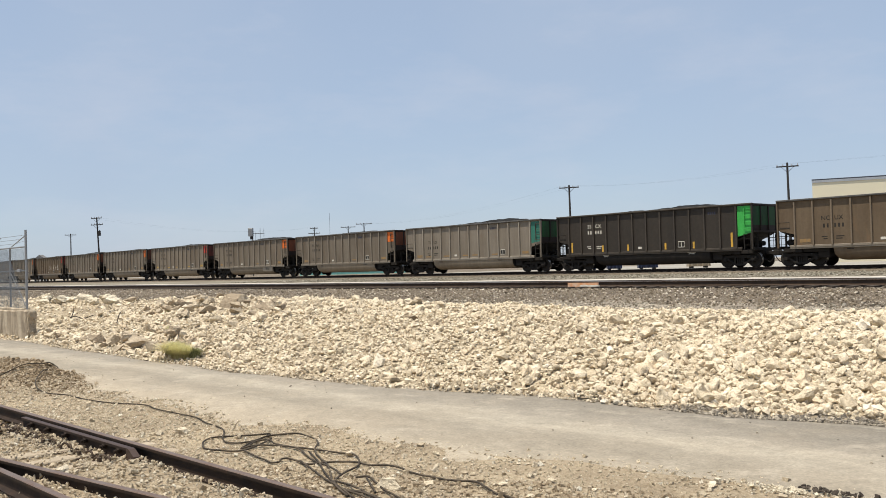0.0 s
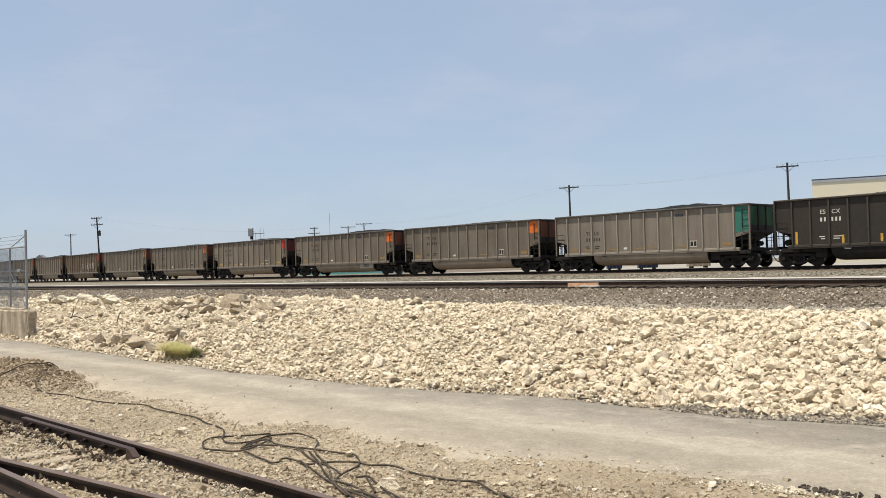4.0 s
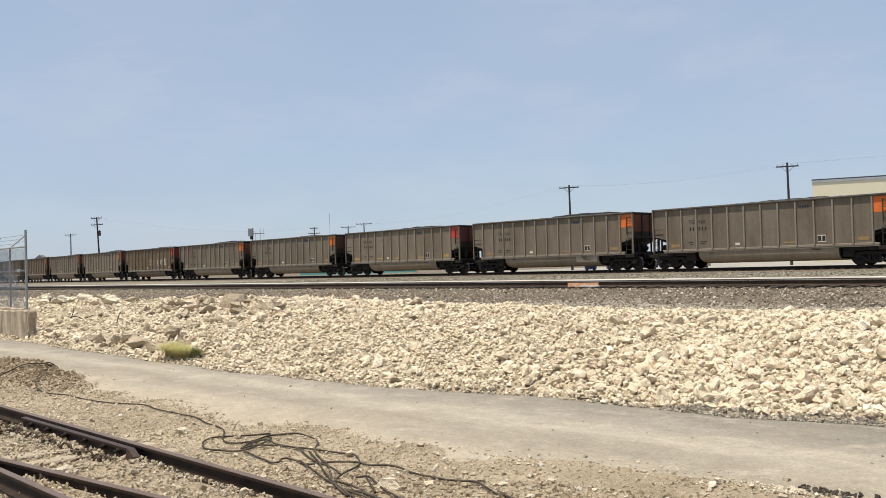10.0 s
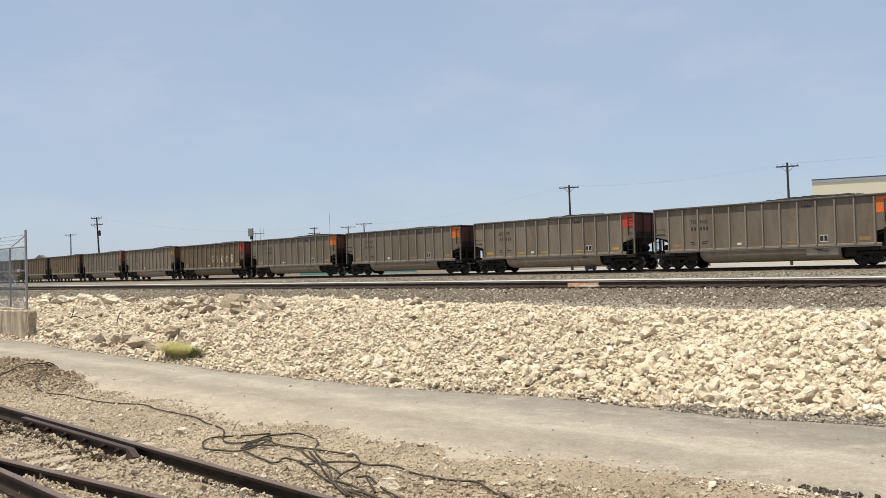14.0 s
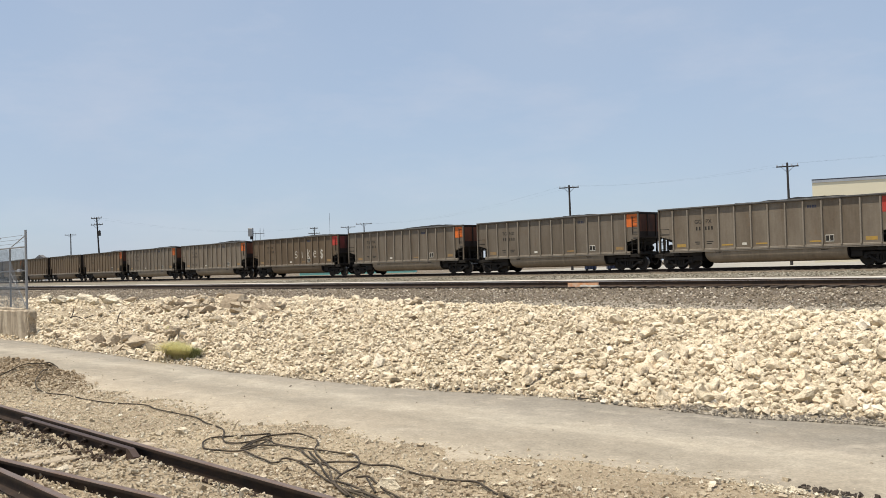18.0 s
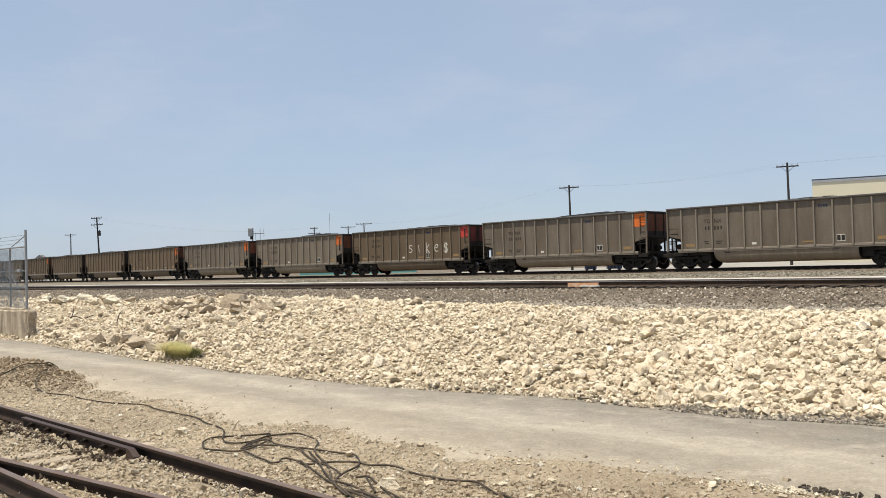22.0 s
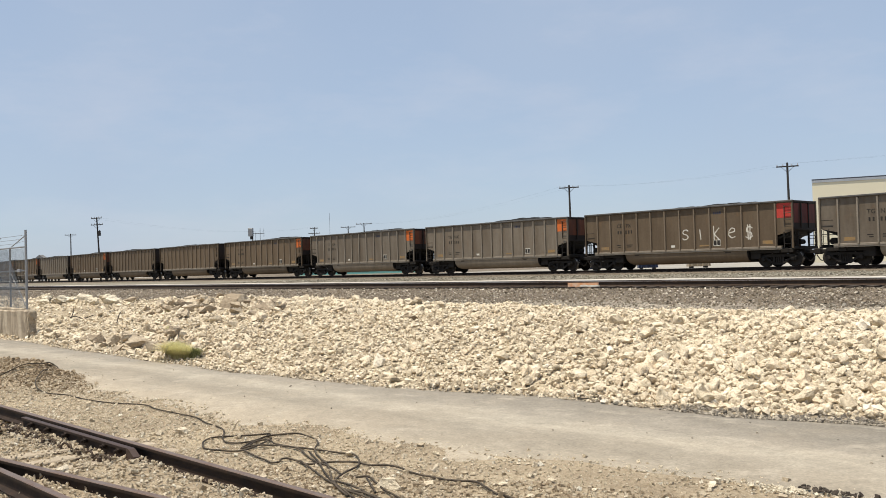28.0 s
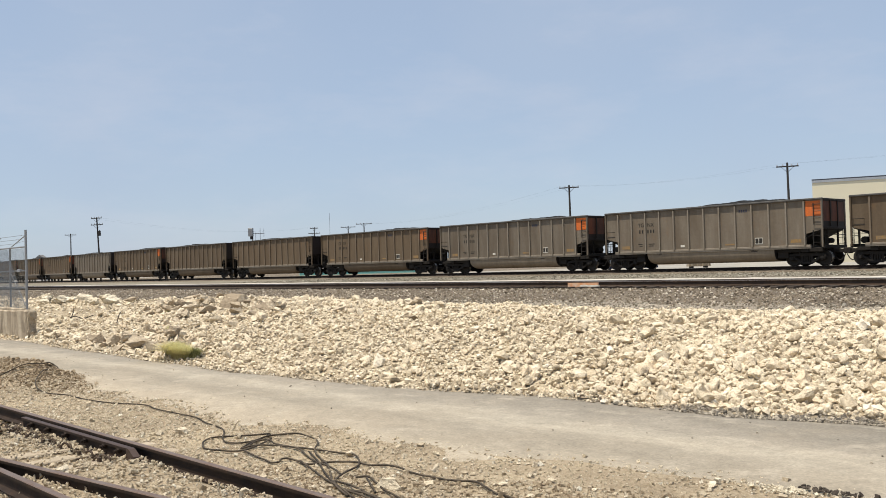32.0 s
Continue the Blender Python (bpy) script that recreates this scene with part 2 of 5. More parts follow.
M_RUSTEND = {"orange": paint_mat("rusted_orange_end", (0.19, 0.058, 0.026), (0.045, 0.027, 0.019), 1.1, 1.0, 0.7, 0),
             "red": paint_mat("rusted_red_end", (0.19, 0.036, 0.028), (0.042, 0.025, 0.018), 1.1, 1.0, 0.7, 0),
             "green": paint_mat("sooty_green_end", (0.02, 0.11, 0.03), (0.02, 0.03, 0.016), 1.1, 1.0, 0.7, 0)}
M_ORANGE = paint_mat("orange_end_paint", (0.72, 0.16, 0.025), (0.42, 0.12, 0.04), 2.2, 0.8, 0.6, 0)
M_RED = paint_mat("red_end_paint", (0.52, 0.045, 0.035), (0.28, 0.07, 0.045), 2.2, 0.8, 0.6, 0)
M_GREEN = paint_mat("bright_green_end_paint", (0.05, 0.42, 0.075), (0.03, 0.18, 0.05), 2.2, 0.7, 0.6, 0)
M_SEAGREEN = paint_mat("faded_sea_green_paint", (0.035, 0.17, 0.125), (0.035, 0.09, 0.07), 2.2, 0.7, 0.6, 0)
M_YELLOW = paint_mat("dusty_yellow_reflector", (0.31, 0.185, 0.065), (0.20, 0.15, 0.098), 6, 1.0, 0.7, 0, False)
M_GOLD = paint_mat("golden_reflector", (0.44, 0.27, 0.055), (0.26, 0.18, 0.08), 6, 0.8, 0.65, 0, False)
M_BRIGHTYELLOW = paint_mat("yellow_reflector", (0.62, 0.36, 0.05), (0.35, 0.22, 0.06), 6, 0.7, 0.6, 0, False)
M_STENCIL = paint_mat("black_stencil_paint", (0.02, 0.018, 0.016), (0.07, 0.06, 0.045), 4, 0.35, 0.8, 0, False)
M_CHALK = paint_mat("off_white_paint", (0.66, 0.63, 0.55), (0.4, 0.36, 0.3), 5, 0.6, 0.8, 0, False)
M_CHALKGREY = paint_mat("faded_grey_patch_paint", (0.34, 0.30, 0.24), (0.24, 0.20, 0.15), 3, 0.7, 0.75, 0)
M_STRAP = paint_mat("navy_stencil_paint", (0.04, 0.045, 0.075), (0.12, 0.1, 0.085), 4, 0.5, 0.8, 0, False)
M_INSULATOR = paint_mat("grey_ceramic", (0.3, 0.28, 0.26), (0.2, 0.19, 0.18), 5, 0.5, 0.3, 0, False)


def road_mat():
    """Worn asphalt: sandy verge, pale dust in the wheel tracks, bare grey between."""
    m, nt, b = tree("dusty_asphalt")
    p = position(nt)
    small = noise_tex(nt, 30, 5, 0.7, p)
    drift = noise_tex(nt, 0.5, 7, 0.65, p, (0.4, 1.0, 1.0))
    streak = noise_tex(nt, 1.7, 9, 0.75, p, (0.75, 1.0, 1.0))
    blot = noise_tex(nt, 0.45, 6, 0.7, p)
    xyz = nt.nodes.new("ShaderNodeSeparateXYZ")
    nt.links.new(p, xyz.inputs[0])
    wander = nt.nodes.new("ShaderNodeMath")
    wander.operation = "MULTIPLY_ADD"
    wander.inputs[1].default_value = 2.4
    nt.links.new(drift, wander.inputs[0])
    nt.links.new(xyz.outputs["Y"], wander.inputs[2])
    lane = add(nt, "MapRange", **{"From_Min": 7.6, "From_Max": 12.4})
    nt.links.new(wander.outputs[0], lane.inputs["Value"])
    c = ramp(nt, lane.outputs[0], [(0.0, (0.35, 0.302, 0.235)), (0.17, (0.335, 0.295, 0.235)), (0.33, (0.255, 0.228, 0.185)), (0.46, (0.35, 0.318, 0.262)), (0.56, (0.26, 0.236, 0.198)), (0.8, (0.205, 0.187, 0.158)), (1.0, (0.18, 0.165, 0.14))])
    c = mix(nt, 1.0, c, ramp(nt, streak, [(0.3, (0.84, 0.84, 0.84)), (0.52, (1.0, 1.0, 1.0)), (0.72, (1.22, 1.21, 1.2))]), "MULTIPLY")
    c = mix(nt, ramp(nt, blot, [(0.45, (0, 0, 0)), (0.7, (0.5, 0.5, 0.5))]), c, (0.29, 0.25, 0.195))
    patch = noise_tex(nt, 1.6, 11, 0.76, p, (0.85, 1.0, 1.0))
    c = mix(nt, ramp(nt, patch, [(0.53, (0, 0, 0)), (0.66, (0.5, 0.5, 0.5))]), c, (0.42, 0.38, 0.315))
    worn = noise_tex(nt, 2.6, 11, 0.8, p)
    c = mix(nt, ramp(nt, worn, [(0.56, (0, 0, 0)), (0.68, (0.45, 0.45, 0.45))]), c, (0.17, 0.155, 0.13))
    c = mix(nt, 1.0, c, ramp(nt, small, [(0.3, (0.83, 0.815, 0.785)), (0.7, (1.2, 1.175, 1.135))]), "MULTIPLY")
    grit = noise_tex(nt, 9, 6, 0.8, p)
    c = mix(nt, 1.0, c, ramp(nt, grit, [(0.35, (0.9, 0.9, 0.9)), (0.65, (1.08, 1.08, 1.08))]), "MULTIPLY")
    nt.links.new(c, b.inputs["Base Color"])
    b.inputs["Roughness"].default_value = 0.92
    b.inputs["Specular IOR Level"].default_value = 0.2
    bump(nt, b, small, 0.5, 0.01)
    return m


M_ROAD = road_mat()
M_GRASS = stone_mat("dry_green_grass", [(0.0, (0.30, 0.31, 0.11)), (0.3, (0.60, 0.54, 0.29)), (1.0, (0.82, 0.73, 0.48))], 20)
nt = M_GRASS.node_tree
glow = nt.nodes.new("ShaderNodeBsdfTranslucent")
glow.inputs[0].default_value = (0.72, 0.68, 0.34, 1)
blend = nt.nodes.new("ShaderNodeMixShader")
blend.inputs[0].default_value = 0.5
nt.links.new(nt.nodes["Principled BSDF"].outputs[0], blend.inputs[1])
nt.links.new(glow.outputs[0], blend.inputs[2])
nt.links.new(blend.outputs[0], nt.nodes["Material Output"].inputs[0])
M_GREENGRASS = stone_mat("green_grass", [(0.0, (0.20, 0.22, 0.10)), (0.6, (0.32, 0.34, 0.17)), (1.0, (0.50, 0.48, 0.28))], 20)
M_BOARD = paint_mat("worn_orange_board", (0.60, 0.27, 0.12), (0.62, 0.53, 0.42), 5, 0.75, 0.8, 0, False)


def mesh_wire(name):
    """Chain-link weave: thin diagonal wires with open gaps."""
    m, nt, b = tree(name)
    b.inputs["Base Color"].default_value = (0.17, 0.19, 0.21, 1)
    b.inputs["Metallic"].default_value = 0.6
    b.inputs["Roughness"].default_value = 0.5
    return m


M_WIRE = mesh_wire("galvanised_wire")


# ---- mesh helpers ----
def mesh_of(bm, name, material, smooth=False):
    me = bpy.data.meshes.new(name)
    bm.to_mesh(me)
    bm.free()
    for mat in (material if isinstance(material, (list, tuple)) else [material]):
        me.materials.append(mat)
    if smooth:
        for f in me.polygons:
            f.use_smooth = True
    return me


def part(name, bm, material, parent=None, label="", m=None, smooth=False):
    """One mesh object under a thing or part; bm may be a ready mesh that several pieces share."""
    ob = new(name, bm if isinstance(bm, bpy.types.Mesh) else mesh_of(bm, name, material, smooth))
    if parent is not None:
        ob.parent = parent
    if m is not None:
        ob.matrix_basis = m
    return tagged(ob, label)


def thing(name, label, category, m=None, group="", kind=""):
    ob = new(name)
    ob.empty_display_size = 0.2
    if m is not None:
        ob.matrix_basis = m
    return tagged(ob, label, category, group, kind)


def box(bm, x0, x1, y0, y1, z0, z1, bevel=0.0):
    """A box between its limits, with its edges rounded."""
    r = bmesh.ops.create_cube(bm, size=1, matrix=Matrix.LocRotScale(((x0 + x1) / 2, (y0 + y1) / 2, (z0 + z1) / 2), None, (x1 - x0, y1 - y0, z1 - z0)))
    if bevel:
        edges = list({e for v in r["verts"] for e in v.link_edges})
        bmesh.ops.bevel(bm, geom=edges, offset=bevel, segments=1, affect="EDGES")
    return bm


def rod(bm, a, b, r, sides=8, r2=None):
    a, b = Vector(a), Vector(b)
    turn = (b - a).to_track_quat("Z", "Y").to_matrix().to_4x4()
    bmesh.ops.create_cone(bm, cap_ends=True, segments=sides, radius1=r, radius2=r if r2 is None else r2, depth=(b - a).length, matrix=Matrix.Translation((a + b) / 2) @ turn)
    return bm


def prism(bm, outline, x0, x1):
    """An outline in y, z drawn out along x."""
    a = [bm.verts.new((x0, y, z)) for y, z in outline]
    b = [bm.verts.new((x1, y, z)) for y, z in outline]
    n = len(outline)
    for i in range(n):
        bm.faces.new((a[i], a[(i + 1) % n], b[(i + 1) % n], b[i]))
    bm.faces.new(a[::-1])
    bm.faces.new(b)
    bmesh.ops.recalc_face_normals(bm, faces=bm.faces[:])
    return bm


def panel(bm, outline, y0, y1):
    """An outline in x, z with thickness in y."""
    a = [bm.verts.new((x, y0, z)) for x, z in outline]
    b = [bm.verts.new((x, y1, z)) for x, z in outline]
    n = len(outline)
    for i in range(n):
        bm.faces.new((a[i], a[(i + 1) % n], b[(i + 1) % n], b[i]))
    bm.faces.new(a[::-1])
    bm.faces.new(b)
    bmesh.ops.recalc_face_normals(bm, faces=bm.faces[:])
    return bm


def B():
    return bmesh.new()


def lattice(x, y, seed):
    """Random value for each whole grid point."""
    h = np.sin(x * 127.1 + y * 311.7 + seed * 74.7) * 43758.5453
    return h - np.floor(h)


def value_noise(x, y, seed=0):
    xi, yi = np.floor(x), np.floor(y)
    xf, yf = x - xi, y - yi
    u, v = xf * xf * (3 - 2 * xf), yf * yf * (3 - 2 * yf)
    a, b = lattice(xi, yi, seed), lattice(xi + 1, yi, seed)
    c, d = lattice(xi, yi + 1, seed), lattice(xi + 1, yi + 1, seed)
    return (a * (1 - u) + b * u) * (1 - v) + (c * (1 - u) + d * u) * v - 0.5


def fbm(x, y, seed=0, octaves=4):
    total, amp = 0, 1.0
    for i in range(octaves):
        total = total + amp * value_noise(x * 2 ** i, y * 2 ** i, seed + i)
        amp *= 0.5
    return total


def sheet(name, xs, ys, zfun, materials, pick=None):
    """A height field over the grid of xs and ys."""
    X, Y = np.meshgrid(xs, ys, indexing="ij")
    Z = zfun(X, Y)
    nx, ny = len(xs), len(ys)
    verts = np.stack([X, Y, Z], -1).reshape(-1, 3)
    i = np.arange((nx - 1) * (ny - 1))
    a = (i // (ny - 1)) * ny + i % (ny - 1)
    faces = np.stack([a, a + ny, a + ny + 1, a + 1], 1)
    me = bpy.data.meshes.new(name)
    me.from_pydata(verts.tolist(), [], faces.tolist())
    for m in materials:
        me.materials.append(m)
    if pick is not None:
        cx, cy = verts[faces].mean(1)[:, 0], verts[faces].mean(1)[:, 1]
        me.polygons.foreach_set("material_index", pick(cx, cy).astype(np.int32))
    me.polygons.foreach_set("use_smooth", np.ones(len(faces), bool))
    me.update()
    return new(name, me)


# ---- the lie of the land ----
NEAR_Y = 26.0                   # near rail of the siding on the embankment


def foot(x):
    """Where the rock slope meets the road."""
    return np.interp(x, (-60, -29, -21, -16, -12.5, -10.5, -8.6, -5.8, -4.3, 0), (10.3, 10.1, 9.6, 9.55, 9.75, 10.1, 10.6, 10.65, 11.1, 11.4)) + 0.22 * value_noise(x * 0.6, x * 0 + 3.3, 5)


def crest(x):
    """The foot of the ballast, where the rocks end."""
    return np.interp(x, (-60, -40, -35, -28.5, -23.6, -18, -11, -7, 0), (17.5, 18.0, 19.3, 19.6, 19.0, 18.1, 17.4, 17.8, 18.3)) + 0.4 * value_noise(x * 0.4, x * 0 + 1.7, 9)


def verge(x):
    """The road's edge on the side of the yard."""
    return np.interp(x, (-40, -16, -11.4, -8.2, -6, -3.3, 2), (6.5, 6.66, 6.7, 6.95, 7.35, 7.8, 8.4)) + 0.3 * fbm(x * 0.6, x * 0 + 0.5, 21)


def land(x, y):
    x, y = np.asarray(x, float), np.asarray(y, float)
    f, c, n = foot(x), crest(x), NEAR_Y
    s = np.clip((y - f) / (c - f), 0, 1)
    slope = 0.90 * (1 - (1 - s) ** 1.7) + np.clip((-x - 14) / 8, 0, 1) * 0.28 * np.sin(np.pi * s) * (x > -31)
    rise = np.clip((y - c) / np.maximum(n - 1.5 - c, 0.5), 0, 1)
    z = np.where(y < f, 0.0, slope) + 0.20 * rise * rise + 0.06 * np.clip((y - 28.5) / 3, 0, 1)
    z = z - 0.04 * np.clip((5.6 - y) / 1.0, 0, 1) - 0.05 * np.clip((4.5 - y) / 0.1, 0, 1)
    z = z + (0.065 * np.clip((x + 10.2) / 0.9, 0, 1) + 0.05 * np.clip((x + 13.5) / 1.0, 0, 1)) * np.clip((4.46 - y) / 0.1, 0, 1) * np.clip((y - 2.9) / 0.2, 0, 1)
    rough = np.where(y < 7.0, 0.045, np.where(y < f, 0.008, np.where(y < c, 0.14, 0.025)))
    z = z + rough * fbm(x * 1.3, y * 1.3, 3) * np.where(np.abs(x) + np.abs(y) > 300, 0, 1)
    # heap of earth beside the track
    z = z + 0.47 * np.exp(-(((x + 19.3) / 1.9) ** 2 + ((y - 6.15) / 0.75) ** 2)) * (1 + 0.5 * fbm(x * 1.1, y * 1.1, 8))
    return z


def zone(x, y):
    f, c = foot(x), crest(x)
    k = np.where(y < f, 0, np.where(y < c, 1, np.where((y > 29.5) & (y < 37.5) | (y > 54) & (x > -92), np.where(y < 54, 4, 3), 2)))
    dust = np.clip((x + 25) / 9, 0, 1) * (2.6 + 1.2 * fbm(x * 0.7, y * 0.7, 14))
    k = np.where((y > c) & (y < c + dust), 5, k)
    k = np.where((y > 37.5) & (y < 54), 6, k)
    return np.where((x < -300) | (x > 200), 3, k)


xs = np.concatenate([-np.geomspace(4000, 62, 26), np.arange(-60, -34, 0.5), np.arange(-34, 1, 0.14), np.arange(1, 30, 1.0), np.geomspace(31, 4000, 22)])
ys = np.concatenate([-np.geomspace(4000, 3, 22), np.arange(-2, 2, 0.5), np.arange(2, 30, 0.12), np.arange(30, 60, 1.0), np.geomspace(61, 4000, 26)])
ground = tagged(sheet("ground", xs, ys, land, [M_DIRT, M_BED, M_BALLAST, M_FIELD, M_PALE, M_FINES, M_OLIVE], zone), "tan dirt and grey ballast rail yard ground", kind="structure")


def road_height(x, y):
    lo = verge(x)
    hi = foot(x) + 0.15
    mid = np.minimum(y - lo, hi - y)
    return land(x, y) * 0.3 + 0.03 * np.clip(mid / 0.5, -2.5, 1) + 0.01


rx = np.concatenate([np.linspace(-160, -41, 60), np.arange(-40, 3, 0.15), np.linspace(3.5, 60, 40)])
road = tagged(sheet("road", rx, np.arange(5.9, 11.9, 0.1), road_height, [M_ROAD]), "dusty grey asphalt service road", kind="structure")


YARD_TOP = EYE - 1.90          # rail heads of the yard track


# ---- stones ----
def hull_points(seed, n=13, flat=0.7):
    rnd = random.Random(seed)
    bm = B()
    for _ in range(n):
        v = Vector((rnd.gauss(0, 1), rnd.gauss(0, 1), rnd.gauss(0, 1))).normalized() * rnd.uniform(0.8, 1.05)
        bm.verts.new((v.x, v.y * rnd.uniform(0.75, 1), v.z * flat))
    bmesh.ops.convex_hull(bm, input=bm.verts[:])
    bmesh.ops.delete(bm, geom=[v for v in bm.verts if not v.link_faces], context="VERTS")
    bmesh.ops.triangulate(bm, faces=bm.faces[:])
    bm.verts.index_update()
    vs = np.array([v.co[:] for v in bm.verts])
    fs = np.array([[v.index for v in f.verts] for f in bm.faces])
    bm.free()
    return vs, fs


SHAPES = [hull_points(i, 12 + i % 5, 0.58 + 0.05 * (i % 6)) for i in range(14)]


LOW = [hull_points(50 + i, 9 + i % 3, 0.6 + 0.05 * (i % 6)) for i in range(12)]


def chip(seed):
    """A chunky crumb of twelve facets: a cube with its corners pushed about."""
    rnd = random.Random(seed)
    bm = B()
    bmesh.ops.create_cube(bm, size=1.15)
    for v in bm.verts:
        v.co = Vector([c * rnd.uniform(0.55, 1.25) for c in v.co])
        v.co.z *= 0.85
    bmesh.ops.triangulate(bm, faces=bm.faces[:])
    vs = np.array([v.co[:] for v in bm.verts])
    fs = np.array([[v.index for v in f.verts] for f in bm.faces])
    bm.free()
    return vs, fs


TINY = [chip(80 + i) for i in range(20)]


def block_shape(seed, fine):
    """A broken limestone block: a ball cut by planes, its faces knocked in and out, its edges worn."""
    rnd = random.Random(seed)
    bm = B()
    bmesh.ops.create_icosphere(bm, subdivisions=fine, radius=1)
    for _ in range(7):
        n = Vector((rnd.gauss(0, 1), rnd.gauss(0, 1), rnd.gauss(0, 1))).normalized()
        d = rnd.uniform(0.5, 0.82)
        for v in bm.verts:
            k = v.co.dot(n)
            if k > d:
                v.co -= n * (k - d) * 0.9
    shift = Vector((seed * 3.1, seed * 1.7, 0))
    jitter = 0.1 if fine > 1 else 0.15
    for v in bm.verts:
        p = v.co.copy()
        v.co *= 1.08 + 0.4 * noise.noise(p * 1.5 + shift) + 0.3 * noise.noise(p * 3.4 + shift) + rnd.uniform(-jitter, jitter)
        v.co.z *= 0.8
    bm.verts.index_update()
    vs = np.array([v.co[:] for v in bm.verts])
    fs = np.array([[v.index for v in f.verts] for f in bm.faces])
    bm.free()
    return vs, fs


BIG = [block_shape(i, 2) for i in range(16)]
MID = [block_shape(40 + i, 1) for i in range(24)]


def spins(n, rng):
    """Random turns, mostly about the upright axis."""
    a, b, c = rng.uniform(0, 6.283, n), rng.normal(0, 0.5, n), rng.normal(0, 0.5, n)
    ca, sa, cb, sb, cc, sc = np.cos(a), np.sin(a), np.cos(b), np.sin(b), np.cos(c), np.sin(c)
    one, zero = np.ones(n), np.zeros(n)
    rz = np.stack([ca, -sa, zero, sa, ca, zero, zero, zero, one], 1).reshape(n, 3, 3)
    rx_ = np.stack([one, zero, zero, zero, cb, -sb, zero, sb, cb], 1).reshape(n, 3, 3)
    ry_ = np.stack([cc, zero, sc, zero, one, zero, -sc, zero, cc], 1).reshape(n, 3, 3)
    return ry_ @ rx_ @ rz


def scatter(name, x, y, z, size, material, seed, label, category="stones", kind="stuff", shapes=None):
    """Many stones joined in one mesh."""
    rng = np.random.default_rng(seed)
    n = len(x)
    R = spins(n, rng)
    V, F, base = [], [], 0
    shapes = shapes or LOW
    which = rng.integers(0, len(shapes), n)
    stretch = rng.uniform(0.75, 1.3, (n, 3))
    for k, (vs, fs) in enumerate(shapes):
        idx = np.nonzero(which == k)[0]
        if not len(idx):
            continue
        p = vs[None] * stretch[idx][:, None] * size[idx][:, None, None]
        p = np.einsum("nij,nvj->nvi", R[idx], p) + np.stack([x[idx], y[idx], z[idx]], 1)[:, None]
        V.append(p.reshape(-1, 3))
        F.append((fs[None] + (np.arange(len(idx)) * len(vs))[:, None, None] + base).reshape(-1, 3))
        base += len(idx) * len(vs)
    me = bpy.data.meshes.new(name)
    me.from_pydata(np.concatenate(V).tolist(), [], np.concatenate(F).tolist())
    me.materials.append(material)
    return tagged(new(name, me), label, category, kind=kind)


rng = np.random.default_rng(7)


def slope_xy(n, x0, x1, t0=-0.02, t1=1.0):
    px = rng.uniform(x0, x1, n)
    py = foot(px) + rng.uniform(t0, t1, n) * (crest(px) - foot(px))
    return px, py


def packed_xy(step, x0, x1, deep=8.0):
    """Places laid close together over the slope, each one a little off its grid."""
    gx, gt = np.meshgrid(np.arange(x0, x1, step), np.arange(0, 1, step / deep), indexing="ij")
    px = gx.ravel() + rng.uniform(-0.75, 0.75, gx.size) * step
    t = gt.ravel() + rng.uniform(-0.75, 0.75, gx.size) * step / deep
    lowest = np.clip((px + 8) * 0.012, -0.01, 0.075)
    return px, foot(px) + np.clip(t, lowest, 1.0) * (crest(px) - foot(px))


# riprap on the slope: small stones packed close, larger blocks lying on them
for x0, x1, shapes, seed in ((-8.5, 1, MID, 1), (-33, -8.5, SHAPES, 31)):
    px, py = packed_xy(0.082, x0, x1)
    size = np.clip(rng.lognormal(math.log(0.038), 0.36, len(px)), 0.02, 0.08)
    scatter("riprap", px, py, land(px, py) + size * rng.uniform(-0.1, 0.9, len(px)), size, M_ROCK, seed, "pale cream limestone riprap packed on the embankment slope", shapes=shapes)
for x0, x1, n, middle, shapes, seed in ((-10, 1, 1700, 0.048, BIG, 3), (-33, -10, 4200, 0.042, MID, 32)):
    px, py = slope_xy(n, x0, x1, 0.035, 0.93)
    size = np.clip(rng.lognormal(math.log(middle), 0.42, n), 0.03, 0.13)
    scatter("riprap", px, py, land(px, py) + size * rng.uniform(0.3, 0.9, n), size, M_ROCK, seed, "larger cream limestone blocks lying on the riprap slope", shapes=shapes)
px, py = slope_xy(6500, -70, -33, 0.03)
size = np.clip(rng.lognormal(math.log(0.066), 0.4, len(px)), 0.035, 0.17)
scatter("riprap", px, py, land(px, py) + size * 0.3, size, M_ROCK, 2, "pale cream limestone riprap behind the fence")
# pale fines where the slope runs out under the ballast
N = 6000
px = -4 - 32 * rng.uniform(0, 1, N) ** 1.2
py = crest(px) + rng.normal(0.0, 0.35, N)
size = np.clip(rng.lognormal(math.log(0.026), 0.35, N), 0.012, 0.06)
scatter("riprap", px, py, land(px, py) + size * 0.3, size, M_ROCK, 21, "fine cream limestone chips at the slope's top")
# the slope and the yard go on beyond the view
px, py = slope_xy(2600, 1, 26, 0.0, 1.0)
size = np.clip(rng.lognormal(math.log(0.12), 0.3, len(px)), 0.06, 0.24)
scatter("riprap", px, py, land(px, py) + size * 0.3, size, M_ROCK, 22, "cream limestone riprap further along the slope")
N = 2600
px, py = rng.uniform(-3, 14, N), rng.uniform(2.0, 6.6, N)
size = np.clip(rng.lognormal(math.log(0.03), 0.35, N), 0.012, 0.08)
scatter("gravel", px, py, land(px, py) + size * 0.3, size, M_PEBBLE, 23, "tan gravel further along the yard track", "gravel", shapes=TINY)
